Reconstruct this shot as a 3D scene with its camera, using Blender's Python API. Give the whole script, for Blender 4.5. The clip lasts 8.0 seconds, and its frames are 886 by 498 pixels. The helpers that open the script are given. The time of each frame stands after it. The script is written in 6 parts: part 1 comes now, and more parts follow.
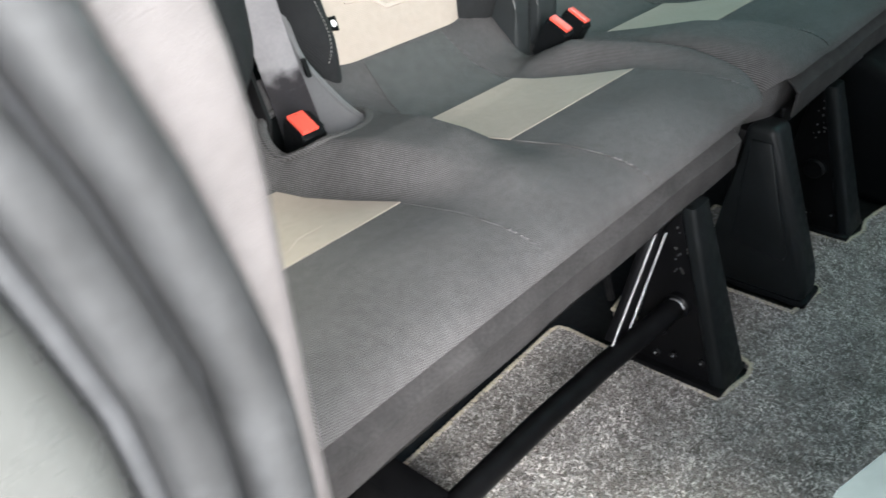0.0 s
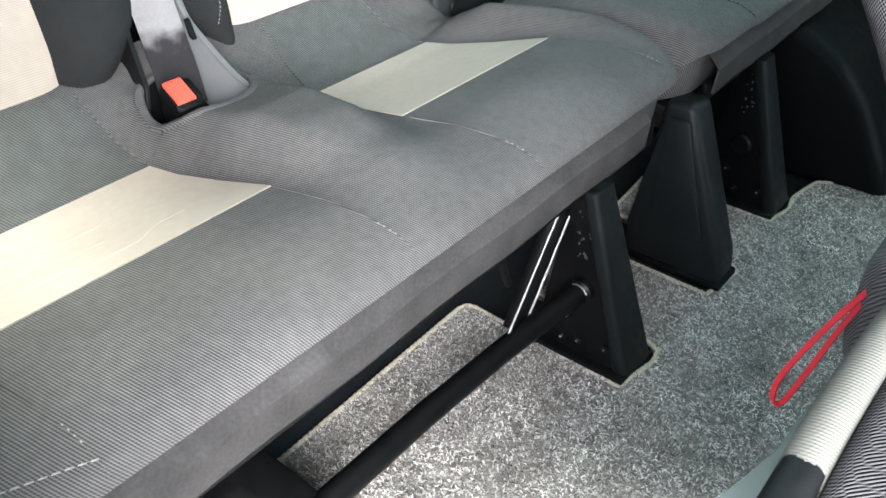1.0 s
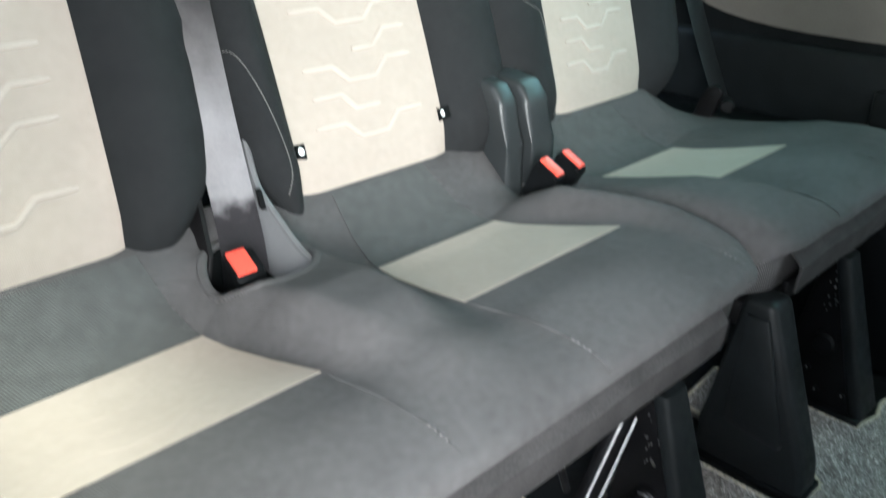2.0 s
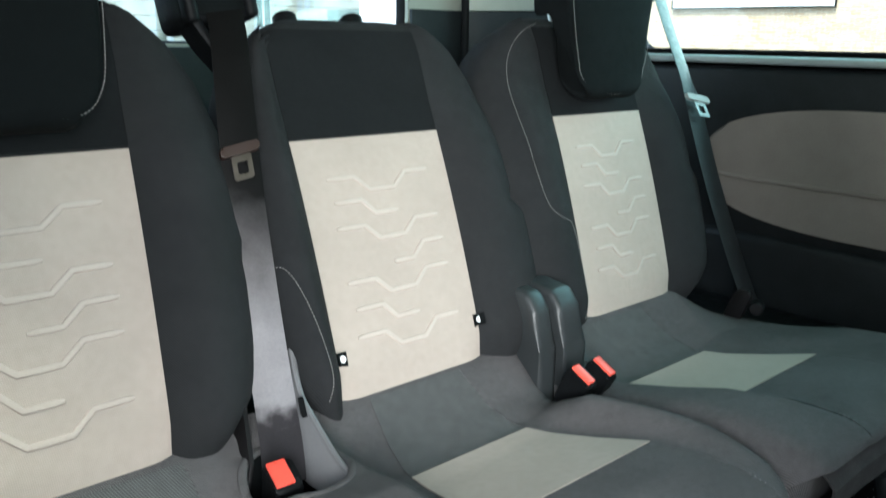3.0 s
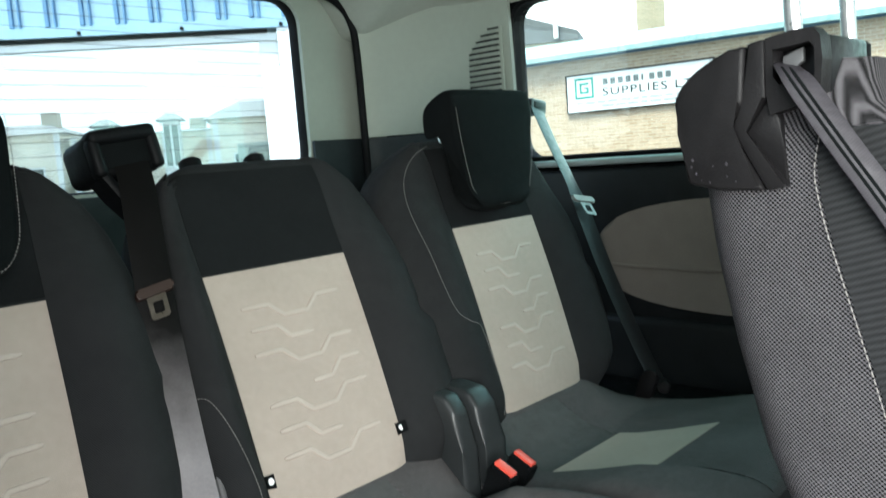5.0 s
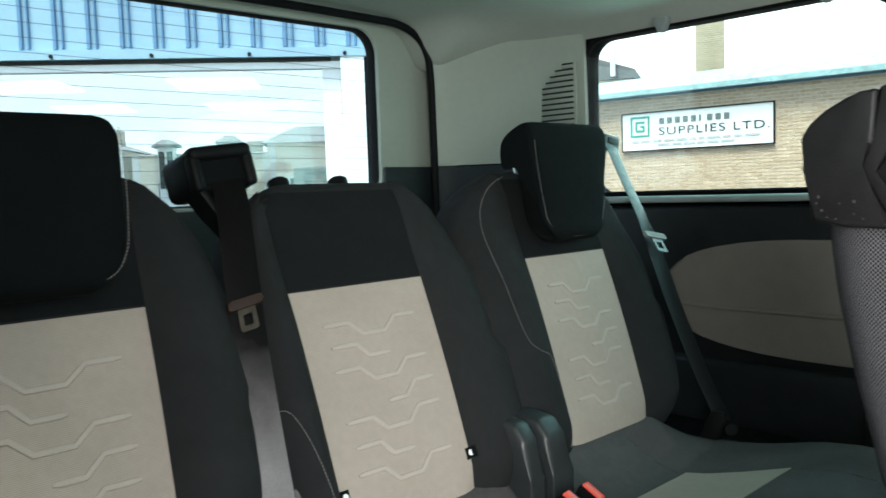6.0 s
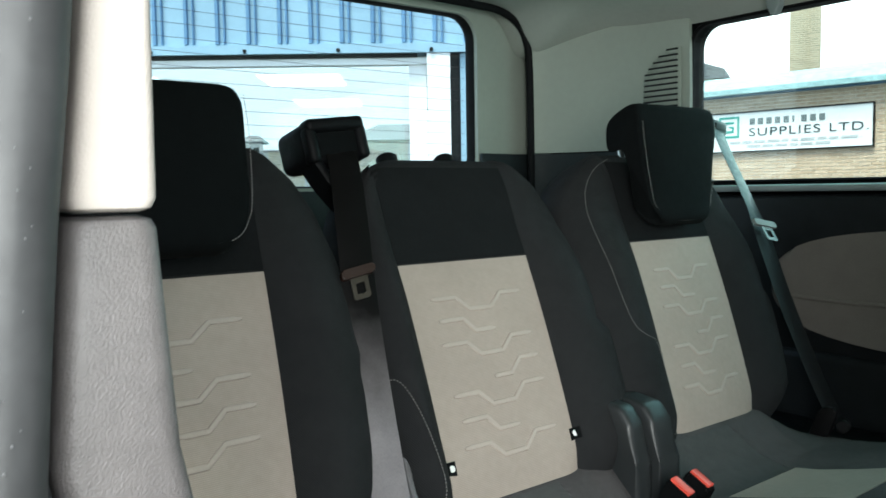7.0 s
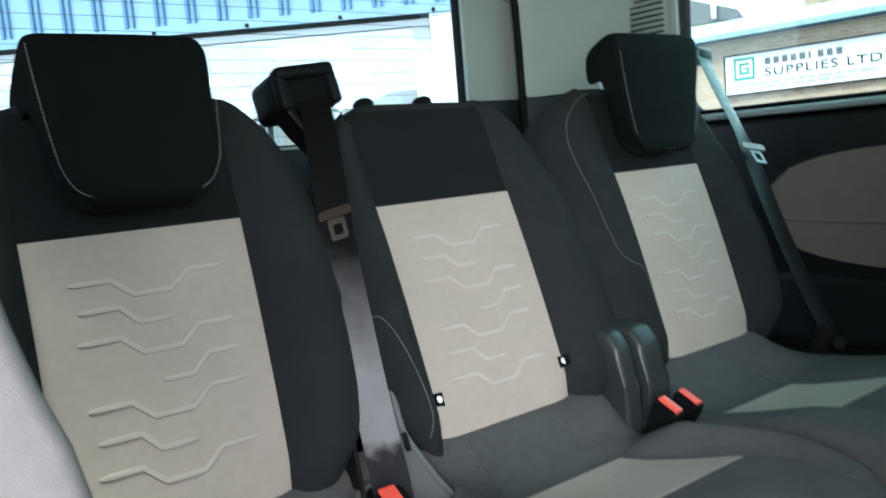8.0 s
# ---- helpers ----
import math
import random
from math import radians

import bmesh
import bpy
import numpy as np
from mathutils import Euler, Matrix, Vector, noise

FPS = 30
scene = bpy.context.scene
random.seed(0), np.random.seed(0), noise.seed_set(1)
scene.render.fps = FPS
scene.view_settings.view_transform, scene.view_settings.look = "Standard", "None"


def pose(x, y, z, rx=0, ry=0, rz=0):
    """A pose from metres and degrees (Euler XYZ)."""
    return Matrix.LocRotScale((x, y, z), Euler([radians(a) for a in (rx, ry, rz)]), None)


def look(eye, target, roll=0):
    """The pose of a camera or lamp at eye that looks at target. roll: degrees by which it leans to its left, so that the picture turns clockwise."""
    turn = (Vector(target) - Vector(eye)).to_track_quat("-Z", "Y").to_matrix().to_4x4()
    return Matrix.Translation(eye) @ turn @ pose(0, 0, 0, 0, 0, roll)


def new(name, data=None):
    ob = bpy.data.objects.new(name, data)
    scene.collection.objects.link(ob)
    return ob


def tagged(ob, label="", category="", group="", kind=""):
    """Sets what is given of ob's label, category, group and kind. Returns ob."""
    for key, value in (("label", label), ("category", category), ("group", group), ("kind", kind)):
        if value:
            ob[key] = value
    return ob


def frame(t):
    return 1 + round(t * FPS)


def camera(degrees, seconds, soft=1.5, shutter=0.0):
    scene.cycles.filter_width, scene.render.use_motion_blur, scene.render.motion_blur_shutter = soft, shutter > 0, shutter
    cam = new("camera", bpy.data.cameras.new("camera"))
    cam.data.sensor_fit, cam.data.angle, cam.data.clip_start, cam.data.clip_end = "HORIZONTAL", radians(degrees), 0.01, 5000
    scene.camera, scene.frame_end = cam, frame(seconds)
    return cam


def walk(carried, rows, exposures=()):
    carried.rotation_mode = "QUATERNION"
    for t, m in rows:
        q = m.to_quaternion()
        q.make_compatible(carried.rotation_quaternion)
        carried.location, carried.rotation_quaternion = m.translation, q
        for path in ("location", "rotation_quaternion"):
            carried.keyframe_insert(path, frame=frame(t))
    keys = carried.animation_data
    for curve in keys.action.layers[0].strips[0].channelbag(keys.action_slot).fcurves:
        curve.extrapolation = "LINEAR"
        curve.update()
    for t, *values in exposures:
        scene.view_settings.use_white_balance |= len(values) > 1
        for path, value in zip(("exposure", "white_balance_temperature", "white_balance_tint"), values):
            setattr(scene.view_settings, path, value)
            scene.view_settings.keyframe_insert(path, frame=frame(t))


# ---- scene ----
cam = camera(57.4, 8.0, shutter=0.4)
PATH = [
    (0, (-0.665, -0.755, 0.692), (0.58, 0.4, -0.363), -3.7),
    (0.3, (-0.622, -0.766, 0.704), (0.431, 0.180, -0.215), -3.4),
    (0.5, (-0.6, -0.767, 0.702), (0.655, 0.342, -0.392), -3.0),
    (0.7, (-0.583, -0.766, 0.708), (0.466, 0.140, -0.253), -1.9),
    (1, (-0.56, -0.781, 0.7), (0.666, 0.273, -0.478), -1.2),
    (1.2, (-0.548, -0.777, 0.700), (0.483, 0.105, -0.303), -0.3),
    (1.5, (-0.525, -0.767, 0.686), (0.729, 0.336, -0.415), 0.9),
    (1.7, (-0.522, -0.753, 0.698), (0.550, 0.234, -0.153), 1.6),
    (2, (-0.518, -0.745, 0.715), (0.742, 0.544, -0.152), 0.3),
    (2.2, (-0.515, -0.748, 0.736), (0.743, 0.597, -0.043), -0.2),
    (3.3, (-0.544, -0.776, 0.798), (0.752, 0.695, 0.404), 0.3),
    (3.5, (-0.549, -0.788, 0.8), (0.771, 0.672, 0.446), -2.3),
    (4, (-0.55, -0.802, 0.79), (0.841, 0.574, 0.374), -6.3),
    (4.2, (-0.561, -0.821, 0.791), (0.854, 0.523, 0.352), -5.2),
    (5.3, (-0.567, -0.833, 0.803), (0.876, 0.543, 0.639), -3.6),
    (5.5, (-0.572, -0.825, 0.799), (0.861, 0.561, 0.651), -2.6),
    (6, (-0.613, -0.812, 0.799), (0.768, 0.628, 0.651), -1.9),
    (6.5, (-0.638, -0.796, 0.786), (0.664, 0.716, 0.651), -1.2),
    (7, (-0.646, -0.78, 0.765), (0.591, 0.785, 0.621), -0.9),
    (7.5, (-0.63, -0.773, 0.748), (0.541, 0.839, 0.584), -1.1),
    (8, (-0.609, -0.831, 0.724), (0.575, 0.764, 0.497), -4.9),
]
EXPOSURES = [
    (0.0, 2.70, 6250, 8), (0.5, 3.16, 6150, 7), (1.0, 3.22, 6150, 7), (1.6, 3.08, 6080, 6), (2.2, 2.80, 6000, 4), (3.3, 2.45, 5950, 4), (4.2, 2.30, 6000, 4),
    (5.3, 1.85, 6250, 3), (7.5, 1.57, 6050, 2), (8.0, 1.90, 5800, 4),
]
walk(cam, [(t, look(eye, target, roll)) for t, eye, target, roll in PATH], EXPOSURES)

# ---- light: an overcast day ----
world = bpy.data.worlds.new("overcast_sky")
scene.world = world
world.use_nodes = True
wn = world.node_tree.nodes
sky = wn.new("ShaderNodeTexSky")
sky.sky_type = "NISHITA"
sky.sun_disc = False
sky.sun_elevation, sky.sun_rotation = radians(69), radians(262)
sky.air_density, sky.dust_density, sky.ozone_density = 1.0, 2.5, 0.8
wn["Background"].inputs["Strength"].default_value = 0.15
world.node_tree.links.new(sky.outputs["Color"], wn["Background"].inputs["Color"])
sun_data = bpy.data.lights.new("sun", "SUN")
sun_data.energy, sun_data.angle, sun_data.color = 4.0, radians(20), (1.0, 0.97, 0.92)
sun = new("sun", sun_data)
sun.matrix_world = look((-14, -2, 37), (0, 0, 0))


def sky_lamp(name, p, target, sx, sy, watts, colour):
    """Stands in for the sky's light through an opening of the van."""
    d = bpy.data.lights.new(name, "AREA")
    d.shape, d.size, d.size_y, d.energy, d.color = "RECTANGLE", sx, sy, watts, colour
    o = new(name, d)
    o.matrix_world = look(p, target)
    return o


sky_lamp("sky_through_door", (-1.14, -1.67, 0.88), (0.20, -0.72, 0.40), 1.05, 1.05, 27.0, (1.0, 0.955, 0.915))
sky_lamp("sky_through_windscreen", (0.2, -2.46, 0.95), (0.2, 0.5, 0.75), 1.4, 0.55, 1.8, (0.95, 1.0, 0.97))
sky_lamp("sky_through_side_window", (1.01, -0.25, 0.96), (0.1, -0.25, 0.90), 1.1, 0.34, 1.05, (0.50, 1.0, 0.93))


# ---- materials ----
def mat(name, base, rough=0.6, metal=0.0, var=0.12, scale=25.0, bump=0.15, bscale=600.0, dist=0.0006, weave=None,
        spec=0.5, stain=0.0, contrast=0.3, sheen=0.0):
    """A surface with two scales of variation; weave is a kind of cloth and its thread spacing in metres."""
    m = bpy.data.materials.new(name)
    m.use_nodes = True
    nt = m.node_tree
    b = nt.nodes["Principled BSDF"]
    co = nt.nodes.new("ShaderNodeTexCoord").outputs["Object"]

    def noise_tex(s, detail=4.0):
        n = nt.nodes.new("ShaderNodeTexNoise")
        n.inputs["Scale"].default_value, n.inputs["Detail"].default_value = s, detail
        nt.links.new(co, n.inputs["Vector"])
        return n.outputs["Fac"]

    def ramp(fac, lo, hi, a=0.3, z=0.7):
        r = nt.nodes.new("ShaderNodeMapRange")
        r.inputs["From Min"].default_value, r.inputs["From Max"].default_value = a, z
        r.inputs["To Min"].default_value, r.inputs["To Max"].default_value = lo, hi
        nt.links.new(fac, r.inputs["Value"])
        return r.outputs["Result"]

    def mult(a, c):
        n = nt.nodes.new("ShaderNodeMath")
        n.operation = "MULTIPLY"
        nt.links.new(a, n.inputs[0])
        nt.links.new(c, n.inputs[1])
        return n.outputs["Value"]

    fac = mult(ramp(noise_tex(scale), 1 - var, 1 + var), ramp(noise_tex(scale * 12, 2.0), 1 - var * 0.6, 1 + var * 0.6))
    height = noise_tex(bscale, 3.0)
    if weave:
        kind, pitch = weave
        sep = nt.nodes.new("ShaderNodeSeparateXYZ")
        nt.links.new(co, sep.inputs["Vector"])

        def op(kind_, a, c=None):
            n = nt.nodes.new("ShaderNodeMath")
            n.operation = kind_
            for k, v in enumerate((a, c)):
                if isinstance(v, (int, float)):
                    n.inputs[k].default_value = v
                elif v is not None:
                    nt.links.new(v, n.inputs[k])
            return n.outputs["Value"]

        x, y, z = sep.outputs[0], sep.outputs[1], sep.outputs[2]
        wob = op("MULTIPLY", noise_tex(40.0, 2.0), 1.3)
        wave = lambda v, p, ph=0.0: op("SINE", op("ADD", op("ADD", op("MULTIPLY", v, 2 * math.pi / p), wob), ph))
        if kind == "twill":
            rib = op("ADD", op("MULTIPLY", wave(op("ADD", op("ADD", x, op("MULTIPLY", z, 0.5)), op("MULTIPLY", y, 0.15)), pitch), 1.05), op("MULTIPLY", wave(op("ADD", op("ADD", y, z), op("MULTIPLY", x, 0.3)), pitch * 1.1), 0.38))
        elif kind == "rib":
            rib = op("ADD", op("MULTIPLY", wave(op("ADD", y, z), pitch), 1.0), op("MULTIPLY", wave(op("ADD", x, op("MULTIPLY", y, 0.35)), pitch * 0.7), 0.45))
        else:
            rib = op("MULTIPLY", op("MULTIPLY", wave(op("ADD", y, op("MULTIPLY", x, 1.0)), pitch), wave(z, pitch)), 4.0)
        height = ramp(rib, 0.0, 1.0, -1.45, 1.45)
        fac = mult(fac, ramp(rib, 1 - contrast, 1 + contrast, -1.45, 1.45))
    if stain:
        fac = mult(fac, ramp(noise_tex(7.0, 6.0), 1 - stain, 1.0, 0.35, 0.6))
    col = nt.nodes.new("ShaderNodeMix")
    col.data_type, col.blend_type = "RGBA", "MULTIPLY"
    col.inputs["Factor"].default_value = 1.0
    col.inputs["A"].default_value = (*base, 1)
    nt.links.new(fac, col.inputs["B"])
    nt.links.new(col.outputs["Result"], b.inputs["Base Color"])
    b.inputs["Metallic"].default_value = metal
    b.inputs["Specular IOR Level"].default_value = spec
    if sheen:
        b.inputs["Sheen Weight"].default_value = sheen
        b.inputs["Sheen Roughness"].default_value = 0.6
    nt.links.new(ramp(noise_tex(scale * 4), rough - 0.08, min(1.0, rough + 0.08)), b.inputs["Roughness"])
    bp = nt.nodes.new("ShaderNodeBump")
    bp.inputs["Strength"].default_value, bp.inputs["Distance"].default_value = bump, dist
    nt.links.new(height, bp.inputs["Height"])
    nt.links.new(bp.outputs["Normal"], b.inputs["Normal"])
    return m


def glass_mat(name, tint, mirror):
    m = bpy.data.materials.new(name)
    m.use_nodes = True
    nt = m.node_tree
    nt.nodes.remove(nt.nodes["Principled BSDF"])
    tr, gl, mx = (nt.nodes.new(k) for k in ("ShaderNodeBsdfTransparent", "ShaderNodeBsdfGlossy", "ShaderNodeMixShader"))
    tr.inputs["Color"].default_value = (*tint, 1)
    gl.inputs["Roughness"].default_value = 0.0
    mx.inputs["Fac"].default_value = mirror
    nt.links.new(tr.outputs["BSDF"], mx.inputs[1])
    nt.links.new(gl.outputs["BSDF"], mx.inputs[2])
    nt.links.new(mx.outputs["Shader"], nt.nodes["Material Output"].inputs["Surface"])
    return m


def glow_mat(name, colour, strength):
    m = bpy.data.materials.new(name)
    m.use_nodes = True
    b = m.node_tree.nodes["Principled BSDF"]
    b.inputs["Emission Color"].default_value = (*colour, 1)
    b.inputs["Emission Strength"].default_value = strength
    return m


def brick_mat(name):
    m = mat(name, (0.36, 0.25, 0.15), 0.9, scale=0.6, var=0.1, bump=0.2, bscale=40, dist=0.01)
    nt = m.node_tree
    b = nt.nodes["Principled BSDF"]
    co = nt.nodes.new("ShaderNodeTexCoord").outputs["UV"]
    br = nt.nodes.new("ShaderNodeTexBrick")
    br.inputs["Color1"].default_value = (0.36, 0.285, 0.20, 1)
    br.inputs["Color2"].default_value = (0.28, 0.22, 0.155, 1)
    br.inputs["Mortar"].default_value = (0.46, 0.39, 0.29, 1)
    br.inputs["Scale"].default_value = 1.0
    br.inputs["Mortar Size"].default_value = 0.011
    br.inputs["Brick Width"].default_value, br.inputs["Row Height"].default_value = 0.225, 0.075
    nt.links.new(co, br.inputs["Vector"])
    old = b.inputs["Base Color"].links[0].from_node
    nt.links.new(br.outputs["Color"], old.inputs["A"])
    return m


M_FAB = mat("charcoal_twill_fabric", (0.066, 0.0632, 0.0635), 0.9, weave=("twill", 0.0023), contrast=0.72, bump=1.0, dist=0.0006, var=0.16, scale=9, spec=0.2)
M_SKIRT = mat("charcoal_suede_cloth", (0.036, 0.0340, 0.0340), 0.95, bump=0.5, bscale=700, dist=0.0006, var=0.24, scale=26, spec=0.15)
# Same charcoal twill as the cushion, darkened for the backrests' weaker light.
M_BACK = mat("shade_darkened_backrest_twill", (0.0120, 0.0126, 0.0133), 0.92, weave=("twill", 0.0020), contrast=0.5, bump=0.6, dist=0.0006, var=0.12, scale=9, spec=0.2)
M_BACKTOP = mat("shade_darkened_backrest_knit", (0.0080, 0.0088, 0.0093), 0.95, bump=0.3, bscale=1200, var=0.12, scale=12, spec=0.08)
M_FABTOP = mat("black_velour_fabric", (0.0034, 0.0043, 0.0045), 0.95, bump=0.3, bscale=900, var=0.12, scale=14, spec=0.07)
M_MID = mat("shade_toned_cushion_twill", (0.060, 0.0615, 0.0607), 0.95, weave=("twill", 0.0030), contrast=0.55, bump=0.7, dist=0.0006, var=0.11, scale=60, spec=0.2)
M_CREAM = mat("oatmeal_seat_cloth", (0.312, 0.267, 0.231), 0.95, weave=("rib", 0.0028), contrast=0.13, bump=0.35, dist=0.0004, var=0.06, scale=8, spec=0.15)
M_EMB = mat("oatmeal_welded_line", (0.36, 0.312, 0.272), 0.8, bump=0.1, var=0.04, spec=0.3)
# Cream cloth, its colour lowered against the nearby lamp's strong light.
M_ROLL = mat("darkened_cream_roll_cloth", (0.088, 0.087, 0.078), 0.9, weave=("twill", 0.0021), contrast=0.18, bump=0.5, dist=0.0004, var=0.08, scale=12, spec=0.15)
M_MESH = mat("grey_mesh_seat_cloth", (0.046, 0.0440, 0.0471), 0.9, weave=("dot", 0.0026), contrast=1.0, bump=0.8, dist=0.0007, var=0.10, spec=0.08)
M_STITCH = mat("pale_stitch_thread", (0.20, 0.19, 0.18), 0.8, var=0.05)
M_PLAST = mat("black_grained_plastic", (0.0035, 0.004, 0.0045), 0.55, bump=0.35, bscale=900, dist=0.0004, var=0.2, scale=12, spec=0.10)
M_PLASTG = mat("dark_grey_grained_plastic", (0.0068, 0.0064, 0.0068), 0.5, bump=0.5, bscale=700, dist=0.0005, var=0.15, scale=14, spec=0.14)
M_COVER = mat("satin_charcoal_plastic", (0.020, 0.0225, 0.0235), 0.42, bump=0.25, bscale=800, dist=0.0004, var=0.12, scale=12, spec=0.35)
M_GUIDE = mat("grey_guide_plastic", (0.06, 0.061, 0.063), 0.48, bump=0.1, bscale=900, var=0.06, scale=18)
# Guide plastic lightened to stand in for the light on the wing.
M_WING = mat("lightened_guide_plastic", (0.11, 0.11, 0.113), 0.36, bump=0.1, bscale=900, var=0.06, scale=18)
M_TRIM = mat("pale_stone_trim", (0.30, 0.340, 0.29), 0.62, bump=0.2, bscale=700, dist=0.0003, var=0.03, scale=5)
M_HEAD = mat("pale_grey_headliner_felt", (0.36, 0.395, 0.35), 0.95, bump=0.4, bscale=1100, dist=0.0004, var=0.04, scale=6, spec=0.1)
M_LTRIM = mat("grey_leather_grain_trim", (0.082, 0.0745, 0.0735), 0.5, bump=0.5, bscale=1400, dist=0.0006, var=0.10, scale=20)
M_DOORC = mat("taupe_door_panel_cloth", (0.135, 0.121, 0.108), 0.95, bump=0.3, bscale=1200, var=0.05, spec=0.15)
M_DUSTY = mat("dusty_grey_rubber", (0.023, 0.0235, 0.0245), 0.62, bump=0.15, bscale=300, var=0.25, scale=14, stain=0.35)
M_DARKR = mat("worn_dark_rubber", (0.03, 0.031, 0.033), 0.55, bump=0.15, var=0.2, scale=16)
M_FELT = mat("cream_felt_trim", (0.38, 0.345, 0.315), 0.95, bump=0.5, bscale=1200, dist=0.0005, var=0.04, scale=9, spec=0.1)
M_RUBBER = mat("black_rubber_seal", (0.0055, 0.006, 0.0065), 0.7, bump=0.1, var=0.2, scale=16, stain=0.2, spec=0.12)
M_STEEL = mat("bright_steel", (0.50, 0.50, 0.50), 0.33, metal=1.0, var=0.05, bump=0.05)
M_ROD = mat("worn_steel_edge", (0.22, 0.22, 0.22), 0.5, metal=1.0, var=0.15, scale=60, bump=0.1)
M_TEAL = mat("slate_grained_trim", (0.019, 0.0255, 0.0275), 0.55, bump=0.3, bscale=900, dist=0.0004, var=0.12, scale=10, spec=0.2)
M_SIDEC = mat("teal_grey_plastic", (0.050, 0.062, 0.062), 0.5, bump=0.15, bscale=900, var=0.08, scale=16)
M_LEGC = mat("black_satin_leg_plastic", (0.0070, 0.0084, 0.0090), 0.48, bump=0.3, bscale=900, dist=0.0004, var=0.25, scale=22, spec=0.22)
M_SILL = mat("grey_green_sill_trim", (0.20, 0.235, 0.23), 0.5, bump=0.15, var=0.06)
M_CLOUD = glow_mat("overcast_cloud", (0.94, 1.0, 1.0), 0.46)
M_BLKSTEEL = mat("black_painted_steel", (0.0038, 0.0038, 0.0042), 0.42, var=0.25, scale=40, bump=0.1, spec=0.16)
# White paint darkened in colour to offset the strong light on it.
M_PAINT = mat("darkened_white_body_paint", (0.06, 0.062, 0.059), 0.3, var=0.03, bump=0.02, spec=0.6)
M_RED = mat("red_buckle_button", (0.66, 0.075, 0.05), 0.35, var=0.06, bump=0.05)
M_TONGUE = mat("bronze_tinted_steel", (0.17, 0.145, 0.125), 0.35, metal=1.0, var=0.1, bump=0.05)
M_STRAP = mat("red_pull_strap", (0.50, 0.015, 0.025), 0.8, var=0.1, weave=("rib", 0.0016), bump=0.4)
M_WEB = mat("dark_belt_webbing", (0.0058, 0.0060, 0.0068), 0.40, weave=("rib", 0.0020), contrast=0.15, bump=0.3, dist=0.0003, var=0.08, spec=0.28)
M_WEBG = mat("grey_belt_webbing", (0.026, 0.024, 0.028), 0.55, weave=("rib", 0.0020), contrast=0.2, bump=0.4, dist=0.0003, var=0.08, spec=0.2)

M_ORANGE = mat("brown_plastic_tongue_grip", (0.018, 0.0062, 0.003), 0.5, var=0.1)
M_CARPET = mat("grey_fleck_carpet", (0.24, 0.22, 0.20), 1.0, bump=1.0, bscale=700, dist=0.003, var=0.35, scale=40, spec=0.05)
M_EDGE = mat("sand_overlock_edging", (0.52, 0.465, 0.35), 0.9, var=0.15, scale=200, bump=0.6, bscale=500)
M_FLOOR = mat("black_rubber_floor", (0.008, 0.009, 0.0095), 0.6, bump=0.3, bscale=300, var=0.2)
M_WHITE = mat("white_sign_board", (0.78, 0.78, 0.78), 0.5, var=0.02)
M_GREEN = mat("green_sign_paint", (0.03, 0.30, 0.24), 0.5, var=0.03)
M_INK = mat("dark_sign_lettering", (0.03, 0.045, 0.05), 0.5, var=0.03)
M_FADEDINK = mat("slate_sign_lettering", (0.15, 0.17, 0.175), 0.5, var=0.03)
M_FAINT = mat("faded_sign_lettering", (0.45, 0.46, 0.47), 0.6, var=0.05)
# Height ramp puts the light on the lower belt into its colour.
M_BELTLIT = mat("light_painted_belt_webbing", (1.0, 1.0, 1.0), 0.5, weave=("rib", 0.0020), contrast=0.15, bump=0.4, dist=0.0003, var=0.10, spec=0.1)
belt_nt = M_BELTLIT.node_tree
belt_sep = belt_nt.nodes.new("ShaderNodeSeparateXYZ")
belt_nt.links.new([n for n in belt_nt.nodes if n.type == "TEX_COORD"][0].outputs["Object"], belt_sep.inputs["Vector"])
belt_light_ramp = belt_nt.nodes.new("ShaderNodeValToRGB")
belt_light_ramp.color_ramp.elements[0].position, belt_light_ramp.color_ramp.elements[0].color = 0.392, (0.022, 0.020, 0.022, 1)
belt_light_ramp.color_ramp.elements[1].position, belt_light_ramp.color_ramp.elements[1].color = 0.64, (0.0030, 0.0027, 0.0027, 1)
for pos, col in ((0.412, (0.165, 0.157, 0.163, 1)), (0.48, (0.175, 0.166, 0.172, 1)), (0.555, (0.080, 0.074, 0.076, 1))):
    el = belt_light_ramp.color_ramp.elements.new(pos)
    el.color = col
belt_noise = belt_nt.nodes.new("ShaderNodeTexNoise")
belt_noise.inputs["Scale"].default_value, belt_noise.inputs["Detail"].default_value = 45.0, 4.0
belt_nt.links.new([n for n in belt_nt.nodes if n.type == "TEX_COORD"][0].outputs["Object"], belt_noise.inputs["Vector"])
belt_add = belt_nt.nodes.new("ShaderNodeMath")
belt_add.operation = "MULTIPLY_ADD"
belt_add.inputs[1].default_value = 0.05
belt_nt.links.new(belt_noise.outputs["Fac"], belt_add.inputs[0])
belt_nt.links.new(belt_sep.outputs[2], belt_add.inputs[2])
belt_nt.links.new(belt_add.outputs["Value"], belt_light_ramp.inputs["Fac"])
belt_nt.links.new(belt_light_ramp.outputs["Color"], belt_nt.nodes["Principled BSDF"].inputs["Base Color"].links[0].from_node.inputs["A"])
M_BRICK = brick_mat("buff_brickwork")
M_MORTAR = mat("pale_mortar", (0.66, 0.59, 0.48), 0.95, var=0.12, scale=3.0, bump=0.4, bscale=60, dist=0.004)


